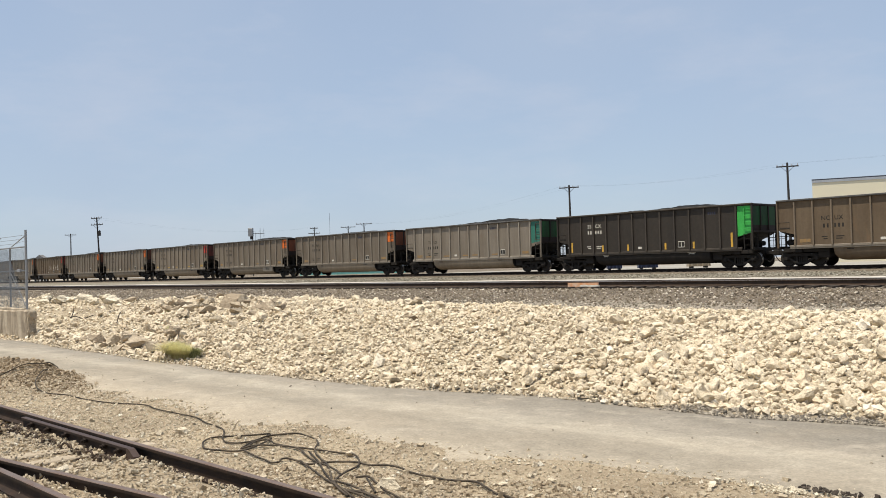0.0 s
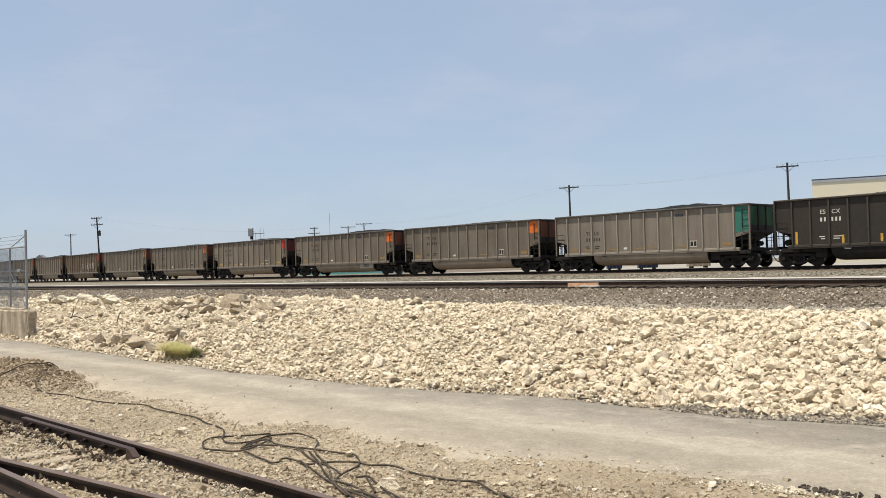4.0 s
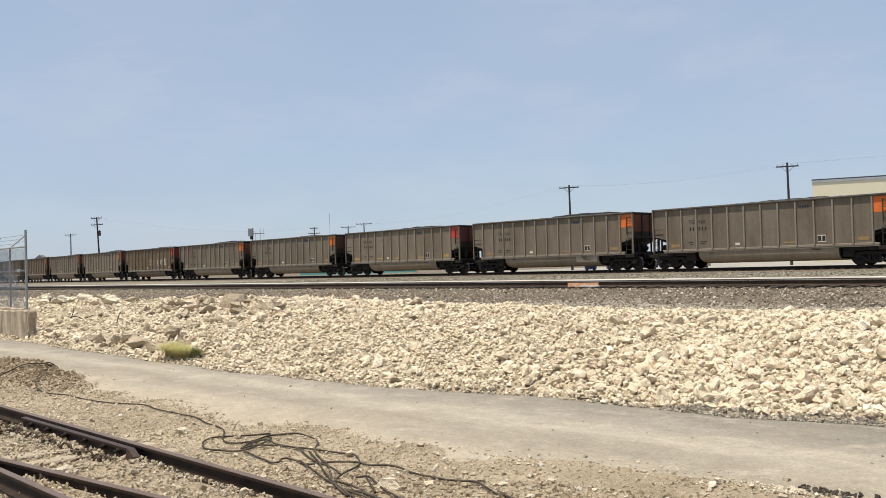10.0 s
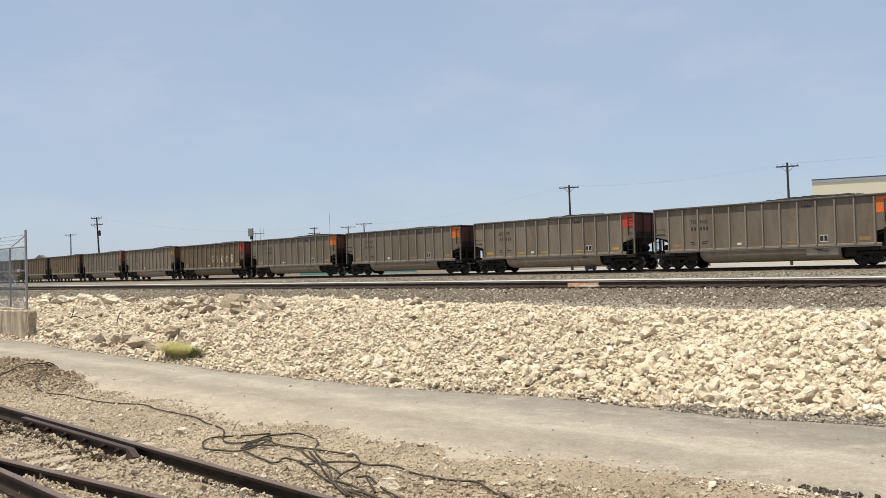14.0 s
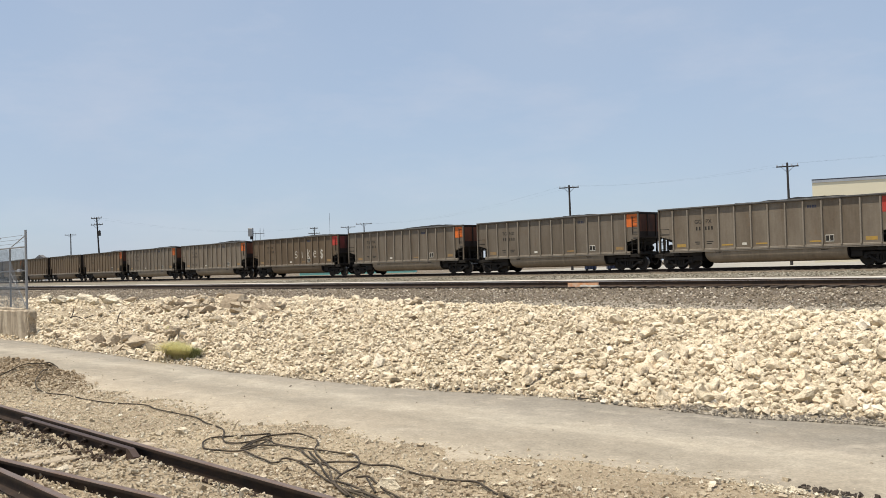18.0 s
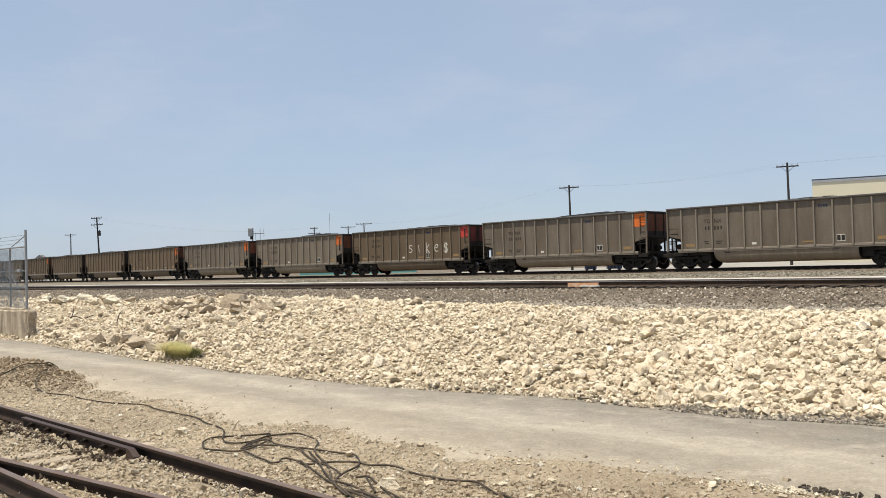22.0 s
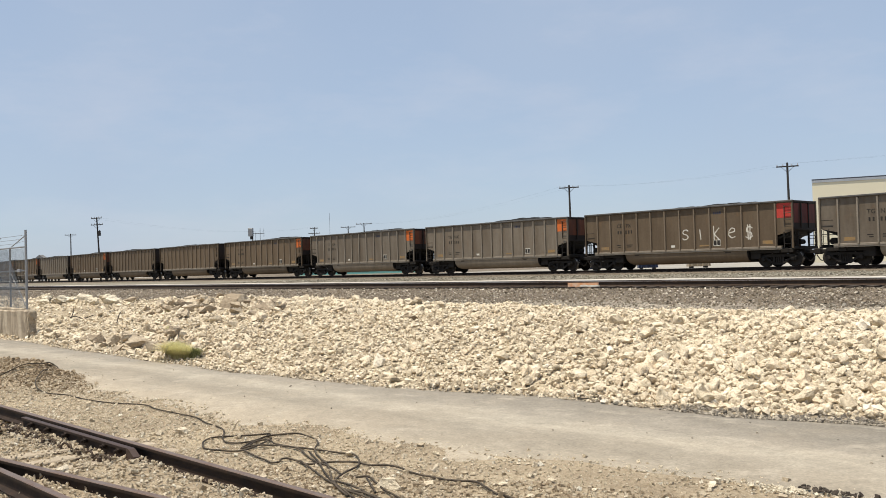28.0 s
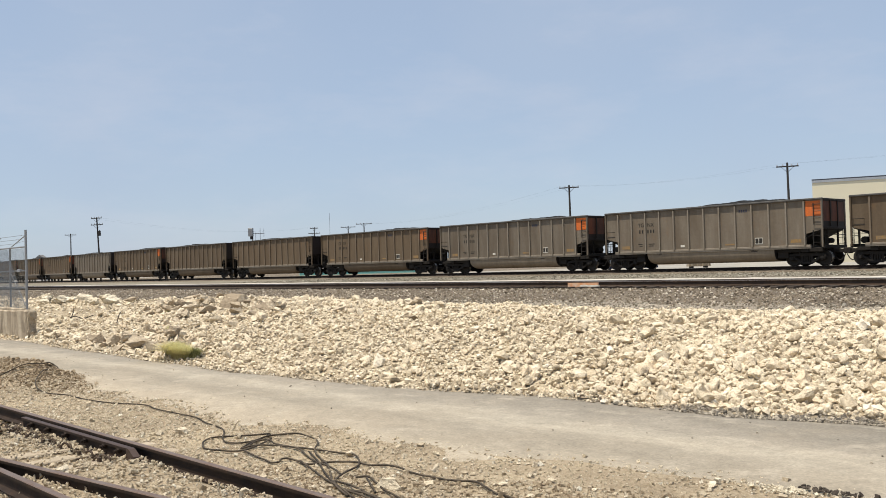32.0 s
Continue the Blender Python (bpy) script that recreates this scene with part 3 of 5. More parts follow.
# dark crushed asphalt along the foot
N = 4200
px = 0.5 - 7.4 * rng.uniform(0, 1, N) ** 1.4
py = foot(px) - 0.12 + rng.uniform(0, 1, N) ** 1.3 * np.clip(0.8 + px * 0.085, 0.18, 0.8)
size = np.clip(rng.lognormal(math.log(0.017), 0.5, N), 0.007, 0.06)
scatter("asphalt_rubble", px, py, np.maximum(land(px, py), 0.03) + size * 0.15, size, M_DARKGRIT, 4, "dark crushed asphalt rubble at the slope's foot", "rubble", shapes=TINY)
N = 1500
px = rng.uniform(-30, -7, N)
py = foot(px) + np.abs(rng.normal(0, 0.2, N)) - 0.15
size = np.clip(rng.lognormal(math.log(0.026), 0.4, N), 0.01, 0.07)
scatter("slope_chips", px, py, land(px, py) + 0.03 + size * 0.3, size, M_PEBBLE, 5, "small tan stone chips along the road's edge", "gravel")
# gravel of the siding's ballast
N = 26000
px = -2 - 68 * rng.uniform(0, 1, N) ** 1.6
py = crest(px) + rng.uniform(0.0, 1.0, N) ** 0.75 * (25.8 - crest(px))
keep = py > crest(px) + np.clip((px + 25) / 9, 0, 1) * (1.9 + 0.8 * rng.normal(0, 1, N))
px, py = px[keep], py[keep]
size = np.clip(rng.lognormal(math.log(0.027), 0.34, len(px)), 0.013, 0.07)
scatter("ballast", px, py, land(px, py) + size * 0.25, size, M_GRIT, 6, "dark grey crushed stone ballast", "gravel", shapes=TINY)
N = 9000
px = -8 - 60 * rng.uniform(0, 1, N) ** 1.3
py = rng.uniform(38, 49.4, N)
size = np.clip(rng.lognormal(math.log(0.034), 0.35, N), 0.015, 0.1)
scatter("ballast", px, py, land(px, py) + size * 0.2, size, M_OLIVEGRIT, 16, "brown-grey crushed stone beside the main track", "gravel", shapes=TINY)
N = 6000
px = -1 - 22 * rng.uniform(0, 1, N) ** 1.2
py = crest(px) + 0.2 + rng.uniform(0, 1, N) * 2.6
size = np.clip(rng.lognormal(math.log(0.017), 0.35, N), 0.009, 0.04)
scatter("ballast", px, py, land(px, py) + size * 0.1, size, M_OLIVEGRIT, 17, "fine grey grit in the dusty strip below the ballast", "gravel", shapes=TINY)
# brown rubble in the older part of the slope
px, py = slope_xy(6000, -34, -19, 0.0, 0.98)
size = np.clip(rng.lognormal(math.log(0.048), 0.5, len(px)), 0.022, 0.18)
scatter("rubble", px, py, land(px, py) + size * rng.uniform(0.2, 0.8, len(px)), size, M_RUBBLE, 12, "grey-brown rubble mixed into the riprap")
# loose tan gravel round the yard rails
N = 17000
px = -3.0 - 17 * rng.uniform(0, 1, N) ** 1.25
py = rng.uniform(2.0, 4.42, N)
size = np.clip(rng.lognormal(math.log(0.0155), 0.45, N), 0.007, 0.055)
scatter("gravel", px, py, land(px, py) + size * rng.uniform(0.0, 0.9, N) + 0.015, size, M_PEBBLE, 8, "loose tan gravel between the yard rails", "gravel")
N = 34000
px = -1.0 - 20 * rng.uniform(0, 1, N) ** 0.95
py = 4.55 + (verge(px) - 4.4) * rng.uniform(0, 1, N) ** 1.6
size = np.clip(rng.lognormal(math.log(0.0112), 0.5, N), 0.005, 0.05)
scatter("gravel", px, py, land(px, py) + size * 0.25, size, M_PEBBLE, 9, "loose tan gravel and dirt clods beside the track", "gravel", shapes=TINY)
N = 3800
px, py = -4.0 - 9.5 * rng.uniform(0, 1, N) ** 1.3, rng.uniform(3.08, 4.4, N)
bare = (px < -9.75) & (px > -11.7) & (py < 3.95) & (rng.uniform(0, 1, N) < 0.8)
px, py = px[~bare], py[~bare]
N = len(px)
size = np.clip(rng.lognormal(math.log(0.0145), 0.45, N), 0.007, 0.04)
scatter("gravel", px, py, YARD_TOP - 0.155 + size * 0.6, size, M_PEBBLE, 18, "tan gravel heaped over the ties", "gravel")
N = 5500
px, py = rng.uniform(-8.5, -2.4, N), rng.uniform(4.9, 6.9, N)
keep = py < 5.1 + (px + 8.5) * 0.42
px, py = px[keep], py[keep]
size = np.clip(rng.lognormal(math.log(0.0145), 0.5, len(px)), 0.006, 0.06)
scatter("dirt_clods", px, py, land(px, py) + size * 0.3, size, M_CLOD, 19, "clods of dry brown soil beside the track", "soil", shapes=TINY)
# clods on the heap of earth
N = 13000
px, py = rng.normal(-19.5, 1.35, N), rng.normal(6.25, 0.4, N)
size = np.clip(rng.lognormal(math.log(0.0145), 0.5, N), 0.007, 0.055)
scatter("earth_clods", px, py, land(px, py) + size * 0.35, size, M_HEAP, 10, "brown clods of earth on a low heap", "soil", shapes=TINY)
# litter of small stones on the asphalt
N = 170
px = rng.uniform(-24, -1, N)
py = verge(px) + 0.2 + (foot(px) - verge(px) - 0.2) * rng.uniform(0, 1, N)
size = np.clip(rng.lognormal(math.log(0.0095), 0.4, N), 0.005, 0.025)
scatter("road_grit", px, py, 0.045 + size * 0.3, size, M_DARKGRIT, 11, "dark pebbles strewn on the asphalt", "gravel")


# ---- tracks ----
def rail_outline(y, top, h=0.17):
    w, b = 0.037, 0.075
    return [(y - b, top - h), (y + b, top - h), (y + b, top - h + 0.012), (y + 0.012, top - h + 0.03), (y + 0.01, top - 0.045), (y + w, top - 0.034), (y + w, top - 0.006),
            (y + w - 0.008, top), (y - w + 0.008, top), (y - w, top - 0.006), (y - w, top - 0.034), (y - 0.01, top - 0.045), (y - 0.012, top - h + 0.03), (y - b, top - h + 0.012)]


def rail(parent, y, top, x0, x1, head, m=None, name="rail", web=None):
    bm = prism(B(), rail_outline(y, top), x0, x1)
    ob = part(name, bm, [web or M_RAIL, head], parent, m=m)
    for f in ob.data.polygons:
        if f.normal.z > 0.5 and f.center.z > top - 0.01:
            f.material_index = 1
    return ob


# the train's track: straight, then bending away to the far end
TRACK_Y, BEND_AT, BEND = 49.44 + 1.575, 66.0, 0.001
RAILTOP = EYE - 0.593


def along(s):
    """Place and heading on the train's track, s metres to the far end from the origin."""
    a = max(s - BEND_AT, 0) * BEND
    if s < BEND_AT:
        return -s, TRACK_Y, 0.0
    return -(BEND_AT + math.sin(a) / BEND), TRACK_Y + (1 - math.cos(a)) / BEND, a


def swept(bm, outline, stops):
    rings = []
    for s in stops:
        x, y, a = along(s)
        rings.append([bm.verts.new((x + o * math.sin(a), y + o * math.cos(a), z)) for o, z in outline])
    for p, q in zip(rings, rings[1:]):
        for i in range(len(outline)):
            bm.faces.new((p[i], p[(i + 1) % len(outline)], q[(i + 1) % len(outline)], q[i]))
    bmesh.ops.recalc_face_normals(bm, faces=bm.faces[:])
    return bm


main_track = thing("main_track", "straight main line track with shiny rail heads on grey ballast", "railway track", kind="structure")
stops = [-140, -60, 0, 60] + [66 + 12 * i for i in range(24)]
for side in (-0.7525, 0.7525):
    ob = part("rail", swept(B(), rail_outline(side, RAILTOP), stops), [M_RAIL, M_RAILTOP], main_track)
    for f in ob.data.polygons:
        if f.normal.z > 0.5 and f.center.z > RAILTOP - 0.01:
            f.material_index = 1
tie_mesh = mesh_of(box(B(), -0.11, 0.11, -1.3, 1.3, -0.09, 0.09, 0.012), "tie", M_DARKTIE)
for i in range(150):
    x, y, a = along(-5 + i * 0.56)
    part("tie", tie_mesh, None, main_track, m=Matrix.Translation((x, y, RAILTOP - 0.25)) @ Matrix.Rotation(a, 4, "Z"))
tagged(part("ballast_bed", swept(B(), [(-2.6, 1.15), (-1.7, 1.25), (1.7, 1.25), (2.6, 1.15), (2.6, 1.0), (-2.6, 1.0)], stops), M_BALLAST, main_track))

near_track = thing("near_track", "rusty siding track with a polished rail head on the embankment", "railway track", kind="structure")
NEAR_TOP = EYE - 0.70
near_m = Matrix.Translation((0, NEAR_Y, 0))
for y in (0.0, 1.505):
    rail(near_track, y, NEAR_TOP, -320, 60, M_RAILTOP, near_m, web=M_BROWNRAIL)
for i in range(170):
    part("tie", tie_mesh, None, near_track, m=near_m @ pose(-88 + i * 0.55 + random.uniform(-0.04, 0.04), 0.75 + random.uniform(-0.08, 0.08), NEAR_TOP - 0.262, 0, 0, random.uniform(-1, 1)))

yard_track = thing("yard_track", "rusty turnout track in tan gravel with a guard rail", "railway track", kind="structure")
rail(yard_track, 4.47, YARD_TOP, -70, 12, M_OLDHEAD)
rail(yard_track, 2.965, YARD_TOP, -70, 12, M_OLDHEAD)
turn = Matrix.Translation((-9.04, 3.29, 0)) @ Matrix.Rotation(math.atan(0.134), 4, "Z")
rail(yard_track, 0, YARD_TOP + 0.004, -2.0, 7.6, M_OLDHEAD, turn)
guard = rail(yard_track, 4.47 - 0.125, YARD_TOP - 0.016, -13.1, -9.75, M_GUARDHEAD, name="guard_rail")
bm = panel(B(), [(0, YARD_TOP - 0.016), (0.08, YARD_TOP - 0.022), (0.24, YARD_TOP - 0.085), (0.26, YARD_TOP - 0.158), (0, YARD_TOP - 0.158)], -0.037, 0.037)
part("guard_rail_end", bm, [M_GUARDHEAD], yard_track, "worn bevelled rail end", Matrix.Translation((-9.75, 4.345, 0)) @ Matrix.Rotation(radians(-5), 4, "Z"))
plate_mesh = mesh_of(box(B(), -0.16, 0.16, -0.34, 0.12, -0.012, 0.012, 0.004), "tie_plate", M_CLIP)
clip_bm = B()
for k in range(8):
    a0, a1 = math.pi * k / 8, math.pi * (k + 1) / 8
    rod(clip_bm, (0.055 * math.cos(a0), 0, 0.05 * math.sin(a0)), (0.055 * math.cos(a1), 0, 0.05 * math.sin(a1)), 0.013, 6)
rod(clip_bm, (0.055, 0, 0), (0.055, 0.09, 0), 0.013, 6)
clip_mesh = mesh_of(clip_bm, "rail_clip", M_CLIP)
bolt_mesh = mesh_of(rod(B(), (0, 0, 0), (0, 0, 0.06), 0.022, 6), "bolt", M_CLIP)
for i in range(7):
    x = -13.3 + 0.56 * i
    base = YARD_TOP - 0.165
    part("tie_plate", plate_mesh, None, yard_track, m=pose(x, 4.33, base - 0.01))
    for dx, dy in ((-0.09, -0.16), (0.09, -0.17), (-0.02, -0.26)):
        part("rail_clip", clip_mesh, None, yard_track, m=pose(x + dx, 4.33 + dy, base + 0.005, 0, 0, random.uniform(-25, 25)))
    part("bolt", bolt_mesh, None, yard_track, m=pose(x + 0.03, 4.07, base))
bolt_head = mesh_of(rod(rod(B(), (0, 0, 0), (0, -0.05, 0), 0.032, 6), (0, -0.05, 0), (0, -0.08, 0), 0.018, 8), "guard_bolt", M_RAIL)
for x in (-12.7, -12.1, -11.5, -10.9, -10.35, -9.95):
    part("guard_bolt", bolt_head, None, yard_track, m=pose(x, 4.335, YARD_TOP - 0.075))
tie_pale = mesh_of(box(B(), -0.115, 0.115, -1.5, 1.25, -0.09, 0.09, 0.015), "tie", M_TIE)
for i in range(82):
    part("tie", tie_pale, None, yard_track, m=pose(-34 + i * 0.56, 3.75, (YARD_TOP - 0.245 if 41 <= i <= 43 else YARD_TOP - 0.31 + random.uniform(-0.03, 0.012)), 0, 0, random.uniform(-2, 2)))


# ---- coal cars ----
HALF = 7.34
PITCH = 16.17
RIBS = [-HALF + 2 * HALF * i / 14 for i in range(1, 14)]


def lettering(text, size, material, parent, m, name="lettering", label="", thick=0.004):
    """Flat letters in the built-in font."""
    cu = bpy.data.curves.new(name, "FONT")
    cu.body, cu.size, cu.extrude, cu.align_x, cu.align_y = text, size, thick, "CENTER", "CENTER"
    cu.resolution_u = 3
    tmp = bpy.data.objects.new(name, cu)
    me = bpy.data.meshes.new_from_object(tmp)
    bpy.data.objects.remove(tmp)
    me.materials.append(material)
    return part(name, me, None, parent, label, m)


def side_pose(x, z, y=-1.4720):
    """Upright on the car's side that faces the road."""
    return Matrix.Translation((x, y, z)) @ Matrix.Rotation(math.pi / 2, 4, "X")


def wheelset_mesh():
    bm = B()
    rod(bm, (0, -1.05, 0), (0, 1.05, 0), 0.08, 12)
    for s in (-1, 1):
        for y0, y1, r0, r1 in ((0.68, 0.715, 0.485, 0.485), (0.715, 0.82, 0.462, 0.455)):
            rod(bm, (0, s * y0, 0), (0, s * y1, 0), r0, 28, r1)
        rod(bm, (0, s * 0.82, 0), (0, s * 0.835, 0), 0.44, 28, 0.40)
        rod(bm, (0, s * 0.82, 0), (0, s * 0.90, 0), 0.15, 16, 0.12)
        for k in range(4):
            a = math.pi * k / 2 + 0.4
            rod(bm, (0.27 * math.cos(a), s * 0.83, 0.27 * math.sin(a)), (0.27 * math.cos(a), s * 0.842, 0.27 * math.sin(a)), 0.035, 8)
    me = mesh_of(bm, "wheelset", [M_WHEEL, M_TREAD])
    for f in me.polygons:
        c = f.center
        if math.hypot(c.x, c.z) > 0.44 and abs(c.y) > 0.6:
            f.material_index = 1
    return me


def frame_mesh():
    """Cast side frame of a truck, with its two windows left open."""
    bm = B()
    y0, y1 = -1.06, -0.93
    panel(bm, [(-1.12, 0.62), (-0.95, 0.68), (-0.45, 0.74), (0.45, 0.74), (0.95, 0.68), (1.12, 0.62), (1.12, 0.50), (0.9, 0.54), (0.5, 0.58), (-0.5, 0.58), (-0.9, 0.54), (-1.12, 0.50)], y0, y1)
    for s in (-1, 1):
        panel(bm, [(s * 0.95, 0.56), (s * 0.78, 0.58), (s * 0.24, 0.24), (s * 0.30, 0.14)], y0, y1)
        panel(bm, [(s * 0.34, 0.62), (s * 0.22, 0.62), (s * 0.22, 0.18), (s * 0.34, 0.18)], y0, y1)
        box(bm, s * 0.89 - 0.14, s * 0.89 + 0.14, -1.1, -0.9, 0.36, 0.6, 0.03)
        rod(bm, (s * 0.89, -1.16, 0.457), (s * 0.89, -1.0, 0.457), 0.11, 14)
    panel(bm, [(-0.34, 0.24), (0.34, 0.24), (0.28, 0.12), (-0.28, 0.12)], y0, y1)
    for k in (-0.13, 0.0, 0.13):
        rod(bm, (k, -1.0, 0.24), (k, -1.0, 0.56), 0.052, 10)
    return mesh_of(bm, "side_frame", M_UNDER)


WHEELS, FRAME = wheelset_mesh(), frame_mesh()
LADDER = B()
for x in (6.80, 7.22):
    box(LADDER, x - 0.025, x + 0.025, -1.56, -1.515, 1.08, 2.0)
for z in (1.32, 1.68):
    rod(LADDER, (6.80, -1.55, z), (7.22, -1.55, z), 0.016, 6)
LADDER = mesh_of(LADDER, "ladder", M_UNDER)
SHORT = B()
for x in (-7.2, -6.82):
    rod(SHORT, (x, -1.55, 1.0), (x, -1.55, 2.0), 0.016, 6)
for z in (1.25, 1.6):
    rod(SHORT, (-7.2, -1.55, z), (-6.82, -1.55, z), 0.014, 6)
SHORT = mesh_of(SHORT, "ladder", M_UNDER)


def rungs(material):
    """Rungs and one stile on the bay that carries the end paint."""
    bm = box(B(), 6.80, 6.84, -1.52, -1.4640, 2.30, 3.50)
    for z in (2.30, 2.68, 3.06, 3.44):
        rod(bm, (6.82, -1.535, z), (7.27, -1.535, z), 0.018, 6)
        rod(bm, (6.82, -1.535, z), (6.82, -1.50, z), 0.018, 6)
    return mesh_of(bm, "ladder", material)


GRAB = B()
rod(GRAB, (-7.2, -1.56, 0), (-6.62, -1.56, 0), 0.016, 6)
for x in (-7.2, -6.62):
    rod(GRAB, (x, -1.56, 0), (x, -1.4600, 0), 0.016, 6)
GRAB = mesh_of(GRAB, "grab_iron", M_UNDER)
RIB_MESH = {}
for tone, mat in (("grey", M_RIB), ("pale", M_PALERIB), ("tan", M_TANRIB), ("dark", M_DARKRIB)):
    bm = B()
    box(bm, -0.046, 0.046, -1.565, -1.4600, 1.16, 3.66, 0.012)
    box(bm, -0.07, 0.07, -1.470, -1.458, 1.16, 3.62)
    RIB_MESH[tone] = mesh_of(bm, "rib", mat)


def tub_bm():
    bm = B()
    prof = [(-1.40, 1.14), (-1.41, 0.80), (-1.36, 0.58), (-1.22, 0.40), (-0.98, 0.30), (0.98, 0.30), (1.22, 0.40), (1.36, 0.58), (1.41, 0.80), (1.40, 1.14)]
    rings = []
    for x, k in ((-4.22, 0.25), (-4.18, 0.6), (-4.05, 0.84), (-3.85, 0.95), (-3.55, 1.0), (4.30, 1.0), (4.38, 0.97), (4.42, 0.85), (4.43, 0.5)):
        rings.append([bm.verts.new((x, y * (0.93 + 0.07 * k), 1.14 - (1.14 - z) * (0.35 + 0.65 * k))) for y, z in prof])
    for p, q in zip(rings, rings[1:]):
        for i in range(len(prof) - 1):
            bm.faces.new((p[i], p[i + 1], q[i + 1], q[i]))
    bm.faces.new(rings[0])
    bm.faces.new(rings[-1][::-1])
    bmesh.ops.recalc_face_normals(bm, faces=bm.faces[:])
    return bm


def coal_bm(seed, humps):
    bm = B()
    nx, ny = 120, 12
    X, Y = np.meshgrid(np.linspace(-7.15, 7.15, nx), np.linspace(-1.38, 1.38, ny), indexing="ij")
    h = sum(a * np.exp(-((X - c) / w) ** 2) for a, c, w in humps)
    Z = 3.56 + 0.10 * np.exp(-(X / 6.0) ** 6) + h * (1 - 0.75 * (Y / 1.44) ** 2) + 0.09 * fbm(X * 1.6, Y * 1.6, seed) + 0.05 * value_noise(X * 7, Y * 7, seed)
    vs = [[bm.verts.new((X[i, j], Y[i, j], Z[i, j])) for j in range(ny)] for i in range(nx)]
    for i in range(nx - 1):
        for j in range(ny - 1):
            bm.faces.new((vs[i][j], vs[i + 1][j], vs[i + 1][j + 1], vs[i][j + 1]))
    return bm


def coal_car(tone, label, paint, end_label):
    """A bathtub coal gondola; its painted end looks along +x."""
    body = {"grey": M_GREY, "pale": M_PALEGREY, "tan": M_TAN, "dark": M_DARK}[tone]
    edge = {"grey": M_RIB, "pale": M_PALERIB, "tan": M_RIB, "dark": M_DARKRIB}[tone]
    car = thing("coal_car", label, "freight car", group="cars of the coal train")
    outline = [(-HALF, 2.06), (-6.29, 1.80), (-6.29, 1.13), (6.29, 1.13), (6.29, 1.80), (HALF, 2.06), (HALF, 3.72), (-HALF, 3.72)]
    side = mesh_of(panel(B(), outline, -1.46, -1.42), "side_sheet", body)
    steps = rungs(paint if tone == "dark" else M_DARKRIB)
    half_turn = Matrix.Rotation(math.pi, 4, "Z")
    for m in (Matrix(), half_turn):
        part("side_sheet", side, None, car, m=m)
        for x in RIBS:
            part("rib", RIB_MESH[tone], None, car, m=m @ Matrix.Translation((x, 0, 0)))
        bm = box(B(), -HALF, HALF, -1.59, -1.37, 3.70, 3.80, 0.02)
        part("top_chord", bm, M_DARKRIB if tone == "dark" else M_CHORD, car, m=m)
        bm = box(B(), -6.6, 6.6, -1.50, -1.36, 1.07, 1.20, 0.012)
        box(bm, -6.6, 6.6, -1.48, -1.38, 1.0, 1.07)
        part("side_sill", bm, edge, car, m=m)
        for x in (-HALF + 0.04, HALF - 0.04):
            part("corner_post", box(B(), x - 0.045, x + 0.045, -1.56, -1.4600, 1.05, 3.7, 0.01), body, car, m=m)
        part("ladder", LADDER, None, car, m=m)
        part("ladder", steps, None, car, m=m)
        part("ladder", SHORT, None, car, m=m)
        for z in (2.16, 2.50):
            part("grab_iron", GRAB, None, car, m=m @ Matrix.Translation((0, 0, z)))
    for s in (-1, 1):
        bm = B()
        x = s * (HALF - 0.06)
        box(bm, x - 0.03, x + 0.03, -1.36, 1.36, 2.06, 3.78)
        for z, d in ((2.14, 0.05), (3.72, 0.07)):
            box(bm, x + s * d - 0.05, x + s * d + 0.05, -1.44, 1.44, z - 0.05, z + 0.05, 0.01)
        for y in (-0.48, 0.48):
            box(bm, x + s * 0.055 - 0.03, x + s * 0.055 + 0.03, y - 0.05, y + 0.05, 2.1, 3.7, 0.008)
        part("end_wall", bm, M_END, car)
        bm = B()
        panel(bm, [(s * (HALF - 0.06), 2.1), (s * (HALF - 0.1), 2.0), (s * 5.2, 1.1), (s * 5.2, 1.2)], -1.36, 1.36)
        # coloured black to paint in the shaded opening below the end wall
        part("slope_sheet", bm, M_UNDER, car)
        bm = B()
        box(bm, s * 7.3 - 0.09, s * 7.3 + 0.09, -1.5, 1.5, 0.98, 1.16, 0.015)
        box(bm, s * 6.2 - 0.2, s * 6.2 + 0.2, -1.35, 1.35, 0.78, 1.1, 0.02)
        part("end_sill", bm, M_UNDER, car)
        # solid dark boxes stand in for the shaded bolster and brake rigging
        bm = box(B(), min(s * 4.5, s * 7.15), max(s * 4.5, s * 7.15), -1.22, 1.22, 0.80, 1.04, 0.03)
        box(bm, min(s * 4.5, s * 5.15), max(s * 4.5, s * 5.15), -1.18, 1.18, 0.46, 0.82, 0.04)
        part("brake_rigging", bm, M_UNDER, car)
        for y in (-0.72, 0.72):
            part("end_post", box(B(), s * 7.2 - 0.05, s * 7.2 + 0.05, y - 0.05, y + 0.05, 1.1, 2.1, 0.01), M_UNDER, car)
        bm = B()
        for y in (-1.3, -1.0, 1.0, 1.3):
            rod(bm, (s * 7.36, y, 1.12), (s * 7.36, y, 2.1), 0.016, 6)
        rod(bm, (s * 7.36, -1.4700, 1.75), (s * 7.36, 1.45, 1.75), 0.018, 6)
        part("end_railing", bm, M_UNDER, car)
        bm = B()
        box(bm, s * 7.75 - 0.36, s * 7.75 + 0.36, -0.13, 0.13, 0.72, 0.94, 0.03)
        box(bm, s * 8.0 - 0.12, s * 8.0 + 0.12, -0.2, 0.2, 0.66, 1.0, 0.05)
        part("coupler", bm, M_UNDER, car)
        bm = B()
